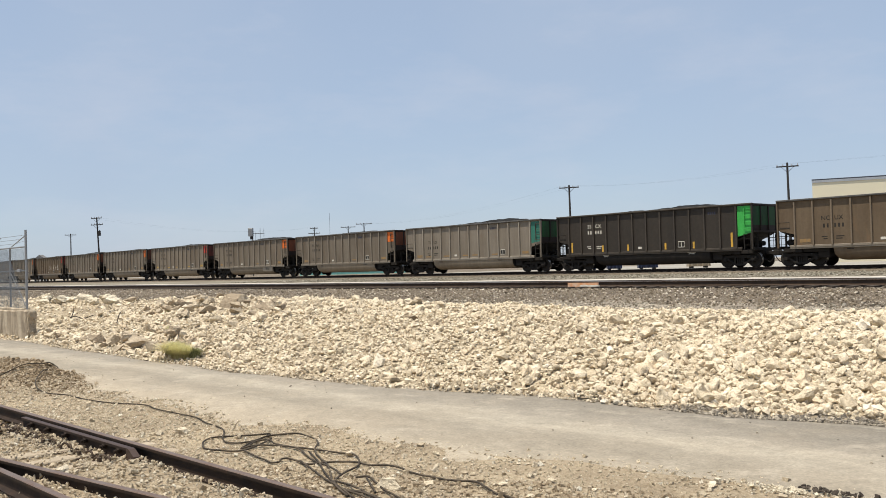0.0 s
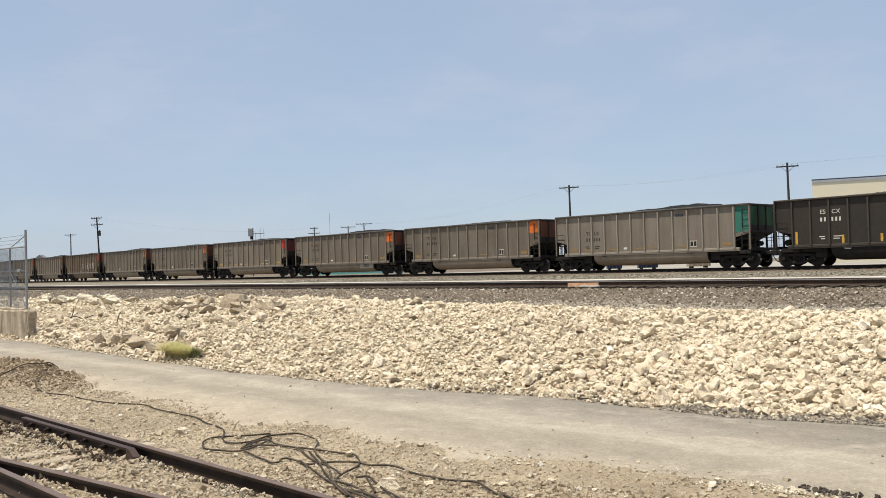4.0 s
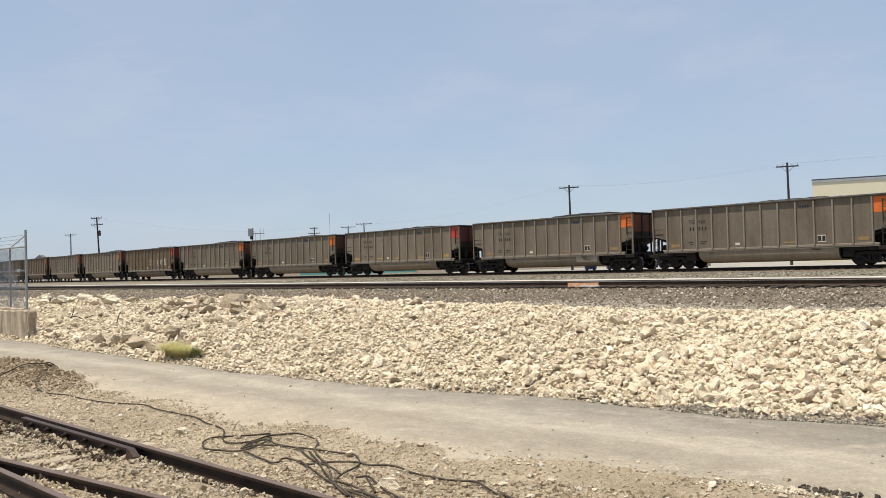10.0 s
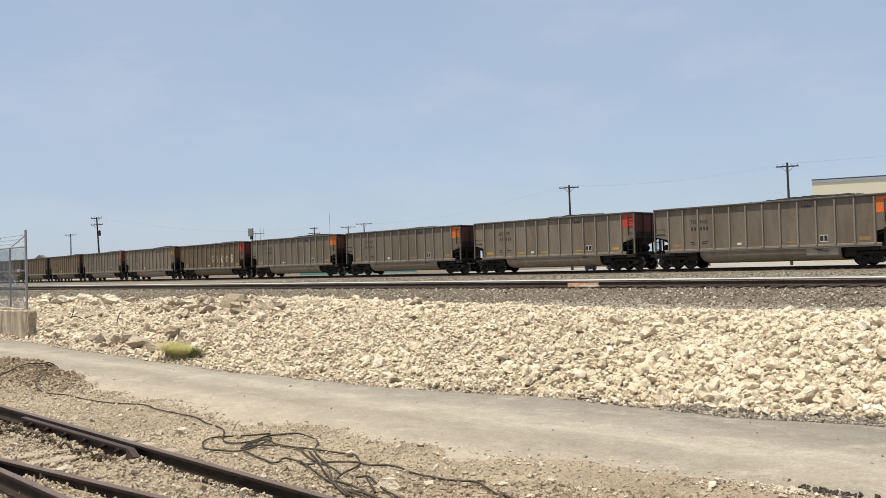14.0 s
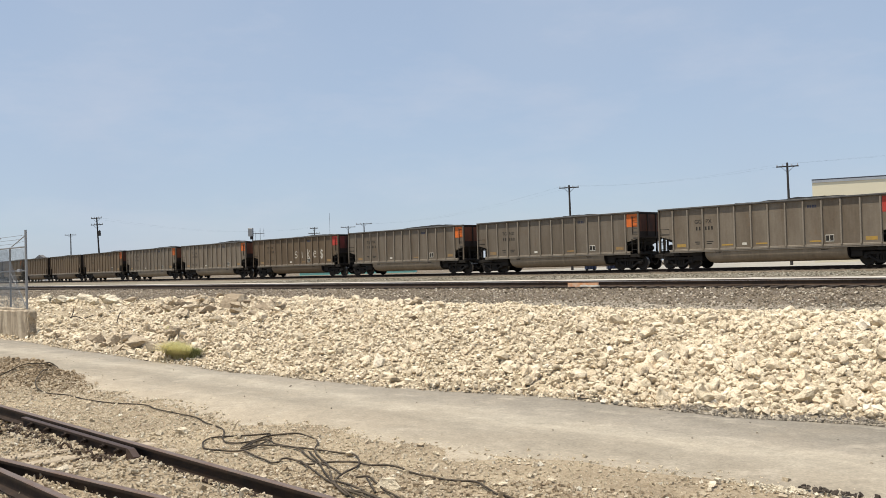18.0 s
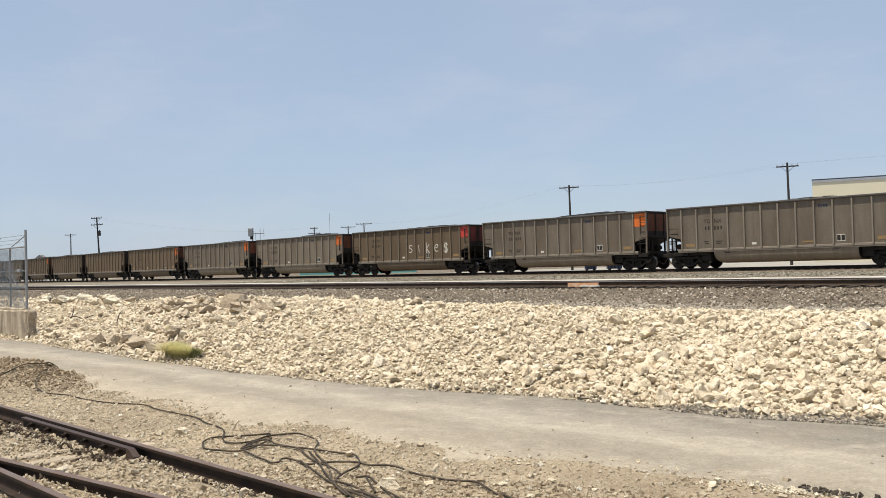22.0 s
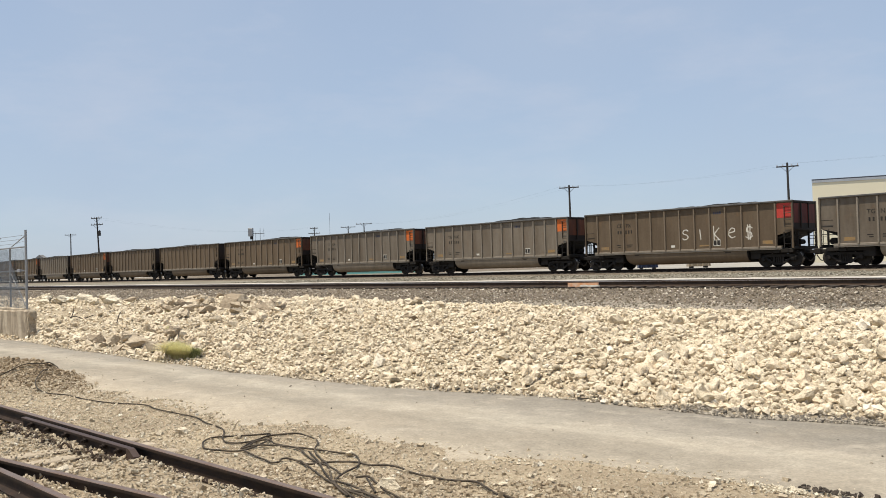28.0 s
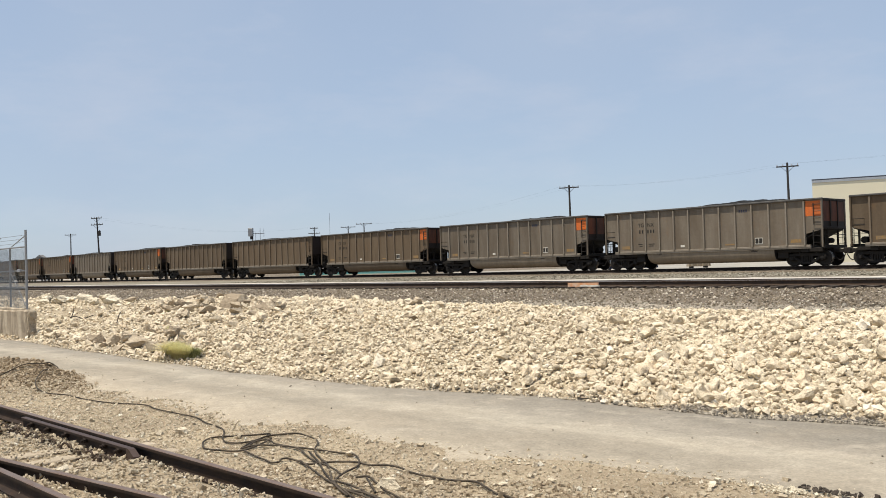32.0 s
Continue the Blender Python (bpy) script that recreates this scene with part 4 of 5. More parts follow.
        pts = [Vector((s * (7.4 + 0.65 * k / 8), -0.35, 0.72 - 0.42 * math.sin(math.pi * k / 8 * 0.95))) for k in range(9)]
        for a, b in zip(pts, pts[1:]):
            rod(bm, a, b, 0.03, 6)
        part("brake_hose", bm, M_UNDER, car)
        truck = part("truck", box(B(), -0.19, 0.19, -0.98, 0.98, 0.42, 0.72, 0.04), M_UNDER, car, m=Matrix.Translation((s * 6.17, 0, 0)))
        part("side_frame", FRAME, None, truck)
        part("side_frame", FRAME, None, truck, m=half_turn)
        for x in (-0.89, 0.89):
            part("wheelset", WHEELS, None, truck, m=Matrix.Translation((x, 0, 0.457)))
    part("brake_cylinder", rod(B(), (6.9, 0.1, 1.42), (6.9, 0.65, 1.42), 0.15, 14), M_UNDER, car)
    part("air_reservoir", rod(B(), (-6.85, -0.95, 1.36), (-6.85, -0.2, 1.36), 0.19, 14), M_UNDER, car)
    part("centre_sill", box(B(), -7.4, 7.4, -0.32, 0.32, 0.74, 1.06, 0.02), M_UNDER, car)
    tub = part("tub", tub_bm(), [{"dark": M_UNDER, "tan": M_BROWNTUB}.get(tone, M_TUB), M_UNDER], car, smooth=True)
    # end faces go black: their shade is put into the colour
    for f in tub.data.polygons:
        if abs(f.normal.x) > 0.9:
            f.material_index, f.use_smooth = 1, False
    # painted end: a sheet on the side's last bay and one across the end wall
    bm = panel(B(), [(6.36, 2.80), (7.26, 2.80), (7.26, 3.64), (6.36, 3.64)], -1.4645, -1.4615) if tone not in ("dark", "pale") else panel(B(), [(6.36, 2.08), (7.26, 2.2), (7.26, 3.64), (6.36, 3.64)], -1.4645, -1.4615) if tone == "pale" else panel(B(), [(6.36, 1.84), (7.26, 2.07), (7.26, 3.64), (6.36, 3.64)], -1.4645, -1.4615)
    part("painted_end_bay", bm, paint, car, end_label)
    rust = M_RUSTEND["red" if paint is M_RED else "green" if paint in (M_GREEN, M_SEAGREEN) else "orange"]
    part("painted_end_patch", box(B(), HALF - 0.029, HALF - 0.022, -1.35, 1.35, 2.5, 3.62), rust, car, "rusted and sooty end paint")
    # small plates near the sill
    part("white_plate", panel(B(), [(-1.66, 1.34), (-1.38, 1.34), (-1.38, 1.48), (-1.66, 1.48)], -1.4680, -1.4620), M_CHALK, car)
    board = part("test_stencil", panel(B(), [(3.30, 1.34), (3.76, 1.34), (3.76, 1.72), (3.30, 1.72)], -1.4680, -1.4620), M_CHALK, car, "white square with black stencil panels")
    for x0, z0 in ((3.32, 1.38), (3.55, 1.38)):
        part("stencil_panel", box(B(), x0, x0 + 0.19, -1.4720, -1.4685, z0, z0 + 0.3), M_STENCIL, board)
    if tone == "dark":
        for x, z1 in ((-6.15, 1.95), (-3.55, 1.68), (-1.52, 1.66), (1.32, 1.66), (3.33, 1.66), (5.9, 2.1)):
            part("reflector", box(B(), x, x + 0.13, -1.4680, -1.4620, 1.24, z1), M_BRIGHTYELLOW, car, "yellow upright reflective stripe")
    worn, strip = ((-6.05, 1.35, 5.45), M_YELLOW)
    if tone == "dark":
        worn = ()
    elif tone == "pale":
        worn = (-6.05, -5.0, -2.9, -0.75, 0.3, 2.4, 5.45)
    elif paint is M_RED and tone == "grey":
        worn, strip = (-6.05, -3.0, -0.8, 2.4, 5.45), M_GOLD
    for x in worn:
        wide, high = (0.62, 0.2) if abs(x) > 5 else (0.75, 0.09)
        part("reflector", panel(B(), [(x, 1.34), (x + wide, 1.34), (x + wide, 1.34 + high), (x, 1.34 + high)], -1.4660, -1.4620), strip, car, "dusty yellow reflective strip")
    return car


def number_bars(car, material, down):
    """The road number as plain bars, and the small print under it."""
    for xx in (-4.65, -4.44, -4.03, -3.82, -3.61):
        part("number_bar", box(B(), xx - 0.05, xx + 0.05, -1.4655, -1.4620, 2.46 - down, 2.68 - down), material, car)
    for x0, x1, z in ((-4.8, -4.47, 1.60), (-4.7, -4.47, 1.48), (-4.0, -3.55, 1.60), (-4.0, -3.65, 1.48)):
        part("small_print_bar", box(B(), x0, x1, -1.4655, -1.4620, z, z + 0.05), material, car)
    for x0, x1, z in ((-3.5, -3.05, 0.98), (-3.45, -3.1, 0.90), (2.9, 3.5, 0.98), (3.0, 3.4, 0.90)):
        part("small_print_bar", box(B(), x0, x1, -1.4180, -1.4130, z, z + 0.035), material, car)
    for k in range(4):
        part("owner_mark_bar", box(B(), 2.32 + 0.14 * k, 2.42 + 0.14 * k, -1.4655, -1.4620, 3.26, 3.42), M_STRAP, car)


def coal(car, seed, humps):
    part("coal_load", coal_bm(seed, humps), M_COAL, car, "heaped black coal", smooth=True)


DROP = {"NC": 0.34, "TI": 0.48, "TG": 0.13, "GG": 0.12, "CE": 0.09}   # how much lower a fleet's marks stand


def marks(car, left, right, material):
    down = DROP.get(left, 0.0)
    lettering(left, 0.34, material, car, side_pose(-4.55, 2.98 - down, -1.4640))
    lettering(right, 0.34, material, car, side_pose(-3.83, 2.98 - down, -1.4640))
    number_bars(car, material, down)


GREY_LABEL = "dusty grey coal hopper car with ribbed sides and an orange end"
proto = {
    "orange": coal_car("grey", GREY_LABEL, M_ORANGE, "faded orange paint"),
    "red": coal_car("grey", "dusty grey coal hopper car with ribbed sides and a red end", M_RED, "faded red paint"),
    "brown": coal_car("tan", "rust-brown dusted and shade-toned coal hopper car with a small orange end", M_ORANGE, "faded orange paint"),
    "sea": coal_car("pale", "pale dusty grey coal hopper car with a sea-green end", M_SEAGREEN, "faded sea-green paint"),
    "dark": coal_car("dark", "dark brown coal hopper car with a bright green end", M_GREEN, "bright green paint"),
    "graffiti": coal_car("tan", "dusty brown coal hopper car with white graffiti and a red end", M_RED, "faded red paint"),
}
# from the front car backwards: kind, marks, reversed
# most rear cars are brown: shade of slant-seen ribs put into the colour
CARS = [("brown", "NC", "UX", 0), ("dark", "ES", "CX", 0), ("sea", "TI", "LX", 0), ("orange", "TG", "NX", 0), ("orange", "TG", "NX", 0), ("red", "GG", "PX", 0),
        ("orange", "TG", "NX", 0), ("orange", "TG", "NX", 0), ("graffiti", "CE", "FX", 0), ("orange", "TG", "NX", 0), ("orange", "TG", "NX", 0), ("brown", "CE", "FX", 0),
        ("brown", "TG", "NX", 1), ("brown", "TG", "NX", 1), ("brown", "TG", "NX", 0), ("orange", "TG", "NX", 1), ("brown", "CE", "FX", 0), ("brown", "TG", "NX", 0), ("brown", "TG", "NX", 0), ("brown", "CE", "FX", 0)]
train, used = [], set()
crng = random.Random(4)
for i, (kind, left, right, back) in enumerate(CARS):
    if kind in used:
        car = copy_thing(proto[kind], Matrix())
        for ob in [o for o in car.children if o.name.split(".")[0] in ("coal_load", "lettering", "number_bar", "small_print_bar", "owner_mark_bar")]:
            bpy.data.objects.remove(ob)
    else:
        car = proto[kind]
        used.add(kind)
    paint = M_CHALK if kind == "dark" else M_STENCIL
    marks(car, left, right, paint)
    if kind == "dark":
        humps = [(0.35, 2.6, 3.2), (0.2, -2.6, 3.0)]
    elif kind == "sea":
        humps = [(0.40, 2.9, 2.6), (0.24, -1.6, 3.2)]
    else:
        top = crng.uniform(1.6, 3.4)
        humps = [(crng.uniform(0.26, 0.36), top, crng.uniform(3.2, 4.2)), (0.12, top - 4.2, 2.6), (0.08, -5.0, 2.0)]
    coal(car, i, humps)
    train.append((car, -24.27 + HALF - PITCH * i, back))
bm = prism(B(), [(-1.404, 1.12), (-1.414, 0.80), (-1.372, 0.60), (-1.366, 0.604), (-1.408, 0.80), (-1.398, 1.12)], 2.5, 4.28)
part("tub_patch", bm, M_CHALKGREY, train[4][0], "pale grey repainted patch")
for z in (0.92, 0.84, 0.76):
    part("small_print_bar", box(B(), 3.1, 3.75, -1.4190, -1.4150, z, z + 0.03), M_STENCIL, train[4][0])
tag_car = [c for c, _, _ in train if "graffiti" in c["label"]][0]
for ob in (*tag_car.children, *proto["dark"].children):
    if ob.name.startswith("test_stencil"):
        ob.location.x -= 1.0
    elif ob.name.startswith("white_plate"):
        ob.location.x += 1.0
    elif ob.name.startswith("owner_mark_bar") and ob.parent is proto["dark"]:
        ob.location.x += 2.1


def spray(strokes, x, z, w, h):
    """One hand-sprayed letter from its strokes, in a box of that size."""
    bm = B()
    for line in strokes:
        pts = [Vector((x + (u - 0.5) * w, 0, z - 0.12 + (v - 0.5) * h)) for u, v in line]
        for p, q in zip(pts, pts[1:]):
            rod(bm, p, q, 0.031, 6)
    for v in bm.verts:
        v.co.y = v.co.y * 0.12 - 1.4650
    part("graffiti_letter", bm, M_CHALK, tag_car, "white spray-painted letter")


spray([[(0.95, 0.85), (0.7, 1.0), (0.3, 0.95), (0.1, 0.75), (0.3, 0.55), (0.75, 0.48), (0.95, 0.25), (0.7, 0.05), (0.3, 0.0), (0.05, 0.15)]], 0.38, 2.22, 0.46, 0.62)
spray([[(0.4, 1.0), (0.6, 0.0)]], 1.42, 2.2, 0.3, 0.62)
spray([[(0.2, 1.0), (0.25, 0.0)], [(1.0, 0.85), (0.25, 0.42), (1.0, 0.0)]], 2.47, 2.25, 0.46, 0.85)
spray([[(0.1, 0.5), (0.85, 0.62), (0.9, 0.9), (0.5, 1.0), (0.15, 0.7), (0.1, 0.3), (0.45, 0.0), (0.95, 0.12)]], 3.52, 2.2, 0.5, 0.6)
spray([[(0.95, 0.75), (0.6, 0.88), (0.2, 0.75), (0.2, 0.55), (0.8, 0.45), (0.9, 0.2), (0.5, 0.1), (0.05, 0.2)], [(0.35, 1.0), (0.4, 0.0)], [(0.65, 1.0), (0.62, 0.0)]], 4.62, 2.2, 0.5, 0.9)


# ---- beyond the train ----
def spot(px, py, depth):
    """The place at that depth ahead, across and up measured in tangents of the straight view."""
    d = STAND.to_3x3() @ Vector((px, py, -1)) * depth
    return Vector((d.x, d.y, d.z + EYE))


FAR_Z = 1.25


def utility_pole(x, y, top, arms=((0.35, 2.4),), lean=0.0, label="dark wooden utility pole with a crossarm", turn=20.0):
    p = thing("utility_pole", label, "utility pole", pose(x, y, FAR_Z, 0, lean, turn), group="utility poles behind the train")
    h = top - FAR_Z
    p.matrix_basis = Matrix.Translation((x, y, top)) @ pose(0, 0, 0, 0, lean, turn) @ Matrix.Translation((0, 0, -h))
    part("pole", rod(B(), (0, 0, -0.3), (0, 0, h), 0.155, 10, 0.1), M_POLE, p)
    for down, w in arms:
        part("crossarm", box(B(), -w / 2, w / 2, -0.17, -0.06, h - down - 0.06, h - down + 0.06, 0.01), M_POLE, p)
        bm = B()
        for s in (-1, 1):
            rod(bm, (s * 0.6, -0.12, h - down - 0.05), (0, -0.14, h - down - 0.6), 0.02, 6)
        part("brace", bm, M_POLE, p)
        for k in (-0.46, -0.2, 0.2, 0.46):
            part("insulator", rod(B(), (k * w, -0.11, h - down + 0.05), (k * w, -0.11, h - down + 0.24), 0.05, 8, 0.03), M_INSULATOR, p)
    return p


F = 1593.0
POLES = []
for sx_, sy_, dep, arms, lean, turn in ((1007, 328, 105, ((0.3, 2.3),), -0.5, 30), (1393, 288, 90, ((0.4, 2.1),), -0.5, 30), (171, 385, 145, ((0.15, 1.7), (1.2, 1.9)), -2.6, 50),
                                        (125, 414, 200, ((0.3, 2.5),), 0, 50), (556, 402, 195, ((0.3, 1.8), (1.4, 2.6)), 0, 40), (616, 400, 200, ((0.3, 3.3),), 0, 40), (644, 395, 185, ((0.2, 3.3),), 0, 40)):
    p = spot((sx_ - 784) / F, (441 - sy_) / F, dep)
    POLES.append(p)
    post = utility_pole(p.x, p.y, p.z, arms, lean, turn=turn)
    if len(POLES) == 3:
        h = p.z - FAR_Z
        part("transformer", rod(rod(B(), (0.32, -0.1, h - 3.0), (0.32, -0.1, h - 2.2), 0.2, 12), (0.32, -0.1, h - 2.2), (0.32, -0.1, h - 2.05), 0.06, 8), M_POLE, post, "grey transformer can")


def wire(a, b, sag, r=0.0026):
    cu = bpy.data.curves.new("wire", "CURVE")
    cu.dimensions, cu.bevel_depth, cu.bevel_resolution = "3D", r, 1
    sp = cu.splines.new("POLY")
    sp.points.add(16)
    for i in range(17):
        t = i / 16
        p = a.lerp(b, t) - Vector((0, 0, sag * 4 * t * (1 - t)))
        sp.points[i].co = (*p, 1)
    cu.materials.append(M_POLE)
    return tagged(new("overhead_wire", cu), "thin sagging overhead power wire", "power line", group="overhead wires")


for off in (-0.9, 0.9):
    o = Vector((off * 0.8, off * 0.5, -0.1))
    wire(POLES[0] + o, POLES[1] + o, 0.6)
    wire(POLES[6] + o, POLES[0] + o, 1.2)
    wire(POLES[2] + o, POLES[4] + o, 1.5)
    wire(POLES[1] + o, POLES[1] + o + Vector((34, 4, 1.0)), 0.5)


def wall_box(name, label, category, a, b, depth, z0, z1, mat, trim=None, roof=0.35, band=None):
    """A long metal building from corner a to corner b."""
    d = Vector((b.x - a.x, b.y - a.y, 0))
    L = d.length
    ang = math.atan2(d.y, d.x)
    t = thing(name, label, category, Matrix.Translation((a.x, a.y, z0)) @ Matrix.Rotation(ang, 4, "Z"))
    h = z1 - z0
    bm = box(B(), 0, L, 0, depth, -0.2, h)
    part("wall", bm, mat, t)
    part("fascia", box(B(), -0.04, L + 0.04, -0.09, -0.004, h - 0.3, h - 0.004), band or M_WHITE, t)
    part("roof_edge", box(B(), -0.05, L + 0.05, -0.05, depth + 0.05, h, h + roof, 0.03), trim or mat, t)
    return t


a = spot((1437 - 784) / F, (441 - 320) / F, 112)
b = spot((1568 - 784) / F, (441 - 311) / F, 108.6)
b = a + (b - a) * 4.0
wall_box("warehouse", "large cream metal warehouse with a grey-blue roof edge", "building", a, b, 30, FAR_Z, a.z, M_CREAM, M_NAVY, 0.15, M_BLUETRIM)
a = spot((530 - 784) / F, (441 - 481) / F, 150)
b = spot((735 - 784) / F, (441 - 476) / F, 150)
wall_box("teal_shed", "low teal metal shed far behind the train", "building", a, b, 8, FAR_Z, FAR_Z + 0.9, M_TEAL, M_WHITE, 0.15)
a = spot((73 - 784) / F, (441 - 458) / F, 240)
house = thing("gable_house", "distant house with a grey gable roof", "house", Matrix.Translation((a.x, a.y, FAR_Z)) @ Matrix.Rotation(radians(-50), 4, "Z"))
part("wall", box(B(), -0.8, 0.8, -1.2, 1.2, 0, a.z - FAR_Z, 0.02), M_WHITE, house)
part("roof", prism(B(), [(-1.45, a.z - FAR_Z), (0, a.z - FAR_Z + 1.0), (1.45, a.z - FAR_Z)], -0.95, 0.95), M_SLATE, house)


def metal_bin(x, y, w, label, mat, turn):
    """An open-topped skip with ribs and skids."""
    t = thing("metal_bin", label, "skip", pose(x, y, FAR_Z, 0, 0, turn), group="skips behind the train")
    part("body", prism(B(), [(-0.75, 0.12), (0.75, 0.12), (0.95, 1.3), (-0.95, 1.3)], -w / 2, w / 2), mat, t)
    part("rim", box(B(), -w / 2 - 0.05, w / 2 + 0.05, -1.0, 1.0, 1.28, 1.38, 0.02), mat, t)
    for k in range(4):
        xx = -w / 2 + (k + 0.5) * w / 4
        part("rib", box(B(), xx - 0.04, xx + 0.04, -0.98, -0.78, 0.15, 1.28), mat, t)
    for xx in (-w / 3, w / 3):
        part("skid", box(B(), xx - 0.08, xx + 0.08, -0.8, 0.8, -0.02, 0.14), M_UNDER, t)


for qx, w, mat, label in ((1045, 1.0, M_BLUE, "dark blue steel skip on the pale yard"), (1087, 1.3, M_BLUE, "dark blue steel skip on the pale yard"), (1146, 1.7, M_BLUE, "dark blue steel skip on the pale yard"), (1236, 1.9, M_TIE, "rusty brown steel skip on the pale yard")):
    p = spot((qx - 784) / F, (441 - 470) / F, 82)
    metal_bin(p.x, p.y, w, label, mat, 40)

# antenna mast and a floodlight box on posts, far off
p = spot((583 - 784) / F, (441 - 378) / F, 250)
mast = thing("antenna_mast", "thin distant antenna mast", "antenna", Matrix.Translation((p.x, p.y, FAR_Z)))
part("pole", rod(B(), (0, 0, -0.2), (0, 0, p.z - FAR_Z), 0.07, 6, 0.03), M_POLE, mast)
p = spot((444 - 784) / F, (441 - 404) / F, 190)
tower = thing("equipment_tower", "grey equipment box on a post with antenna arms", "tower", Matrix.Translation((p.x, p.y, FAR_Z)) @ Matrix.Rotation(radians(40), 4, "Z"))
h = p.z - FAR_Z
part("post", rod(B(), (0.35, 0, -0.2), (0.35, 0, h - 0.6), 0.12, 8), M_POLE, tower)
cabinet = part("cabinet", box(B(), -0.55, 0.45, -0.35, 0.35, h - 1.75, h, 0.06), M_GALV, tower)
part("cabinet_foot", box(B(), -0.15, 0.2, -0.2, 0.2, h - 2.4, h - 1.75), M_POLE, tower)
part("frame_arm", box(B(), 0.35, 2.9, -0.05, 0.05, h - 1.25, h - 1.15), M_POLE, tower)
for x, z0, z1 in ((1.0, -3.0, -1.0), (2.0, -3.0, -0.1), (2.8, -2.0, -0.2)):
    part("frame_post", rod(B(), (x, 0, h + z0), (x, 0, h + z1), 0.035, 6), M_POLE, tower)


# ---- fence and block wall ----
FX, FY, WALL_TOP = -31.3, 10.55, 1.02
block = thing("concrete_block_wall", "weathered tan concrete retaining block under the fence", "wall")
for i in range(8):
    bm = box(B(), FX + 0.4 - 2.4 * (i + 1) + 0.012, FX + 0.4 - 2.4 * i, 10.38, 10.72, -0.15, WALL_TOP - 0.01, 0.07)
    bmesh.ops.subdivide_edges(bm, edges=bm.edges[:], cuts=5, use_grid_fill=True)
    for v in bm.verts:
        worn = 0.05 * noise.noise(v.co * 2.3) + 0.03 * noise.noise(v.co * 7.0)
        v.co += Vector((worn, 0.4 * worn, worn if v.co.z > 0.8 else 0))
    part("block", bm, M_CONCRETE, block)
bm = box(B(), FX - 18, FX - 0.1, 10.42, 10.68, WALL_TOP - 0.06, WALL_TOP + 0.03, 0.02)
bmesh.ops.subdivide_edges(bm, edges=[e for e in bm.edges if e.calc_length() > 5], cuts=60)
for v in bm.verts:
    v.co += Vector((0, 0.02 * noise.noise(v.co * 3.0), 0.035 * noise.noise(v.co * 2.1)))
part("cap", bm, M_CONCRETE, block)

bm = box(B(), FX + 0.36, FX + 0.47, 10.42, 10.68, -0.1, 0.92)
bmesh.ops.subdivide_edges(bm, edges=bm.edges[:], cuts=7, use_grid_fill=True)
for v in bm.verts:
    v.co.x += 0.10 * noise.noise(v.co * 5.0) + 0.05 * noise.noise(v.co * 14.0)
    v.co.y += 0.06 * noise.noise(v.co * 6.0 + Vector((9, 0, 0)))
part("broken_end", bm, M_BOULDER, block, "crumbled brown broken concrete end")

fence = thing("chain_link_fence", "galvanised chain-link fence with barbed wire on a concrete wall", "fence")
FZ = WALL_TOP + 0.04
part("end_post", rod(B(), (FX, FY, FZ - 0.05), (FX, FY, 3.66), 0.04, 12), M_GALV, fence)
for i in range(5):
    x = FX - 1.58 - 2.6 * i
    part("line_post", rod(B(), (x, FY, FZ - 0.05), (x, FY, 3.12), 0.034, 10), M_GALV, fence)
    part("barb_arm", rod(B(), (x, FY, 3.1), (x + 0.12, FY + 0.5, 3.56), 0.02, 6), M_GALV, fence)
for z in (3.10, 2.30, 1.72):
    part("rail", rod(B(), (FX - 12, FY, z), (FX, FY, z), 0.026, 8), M_GALV, fence)
part("brace", rod(B(), (FX - 1.5, FY, 2.2), (FX - 0.05, FY, 1.1), 0.014, 6), M_GALV, fence)
part("latch", box(B(), FX - 0.75, FX - 0.45, FY - 0.06, FY + 0.02, 2.26, 2.36, 0.01), M_GALV, fence)
bm = B()
n = 215
for i in range(n):
    x = FX - i * 0.055
    for s in (-1, 1):
        h = 2.0
        a, b = Vector((x, FY - 0.03, FZ)), Vector((x + s * h * 0.9, FY - 0.03, FZ + h))
        if b.x > FX:
            b = a.lerp(b, (FX - a.x) / (b.x - a.x)) if b.x != a.x else b
        if (b - a).length > 0.05:
            rod(bm, a, b, 0.0034, 3)
part("mesh", bm, M_WIRE, fence)
for k in range(3):
    bm = B()
    f = (k + 1) / 3
    corner = Vector((FX - 1.58 + 0.12 * f, FY + 0.5 * f, 3.1 + 0.46 * f))
    rod(bm, (FX, FY + 0.02, 3.16 + 0.15 * (k + 1)), corner, 0.006, 4)
    rod(bm, corner, (FX - 12, corner.y, corner.z), 0.006, 4)
    for j in range(34):
        x = corner.x - 0.15 - j * 0.3
        rod(bm, (x - 0.012, corner.y - 0.012, corner.z - 0.014), (x + 0.012, corner.y + 0.012, corner.z + 0.014), 0.003, 3)
        rod(bm, (x - 0.012, corner.y + 0.012, corner.z + 0.012), (x + 0.012, corner.y - 0.012, corner.z - 0.012), 0.003, 3)
    part("barbed_wire", bm, M_GALV, fence)


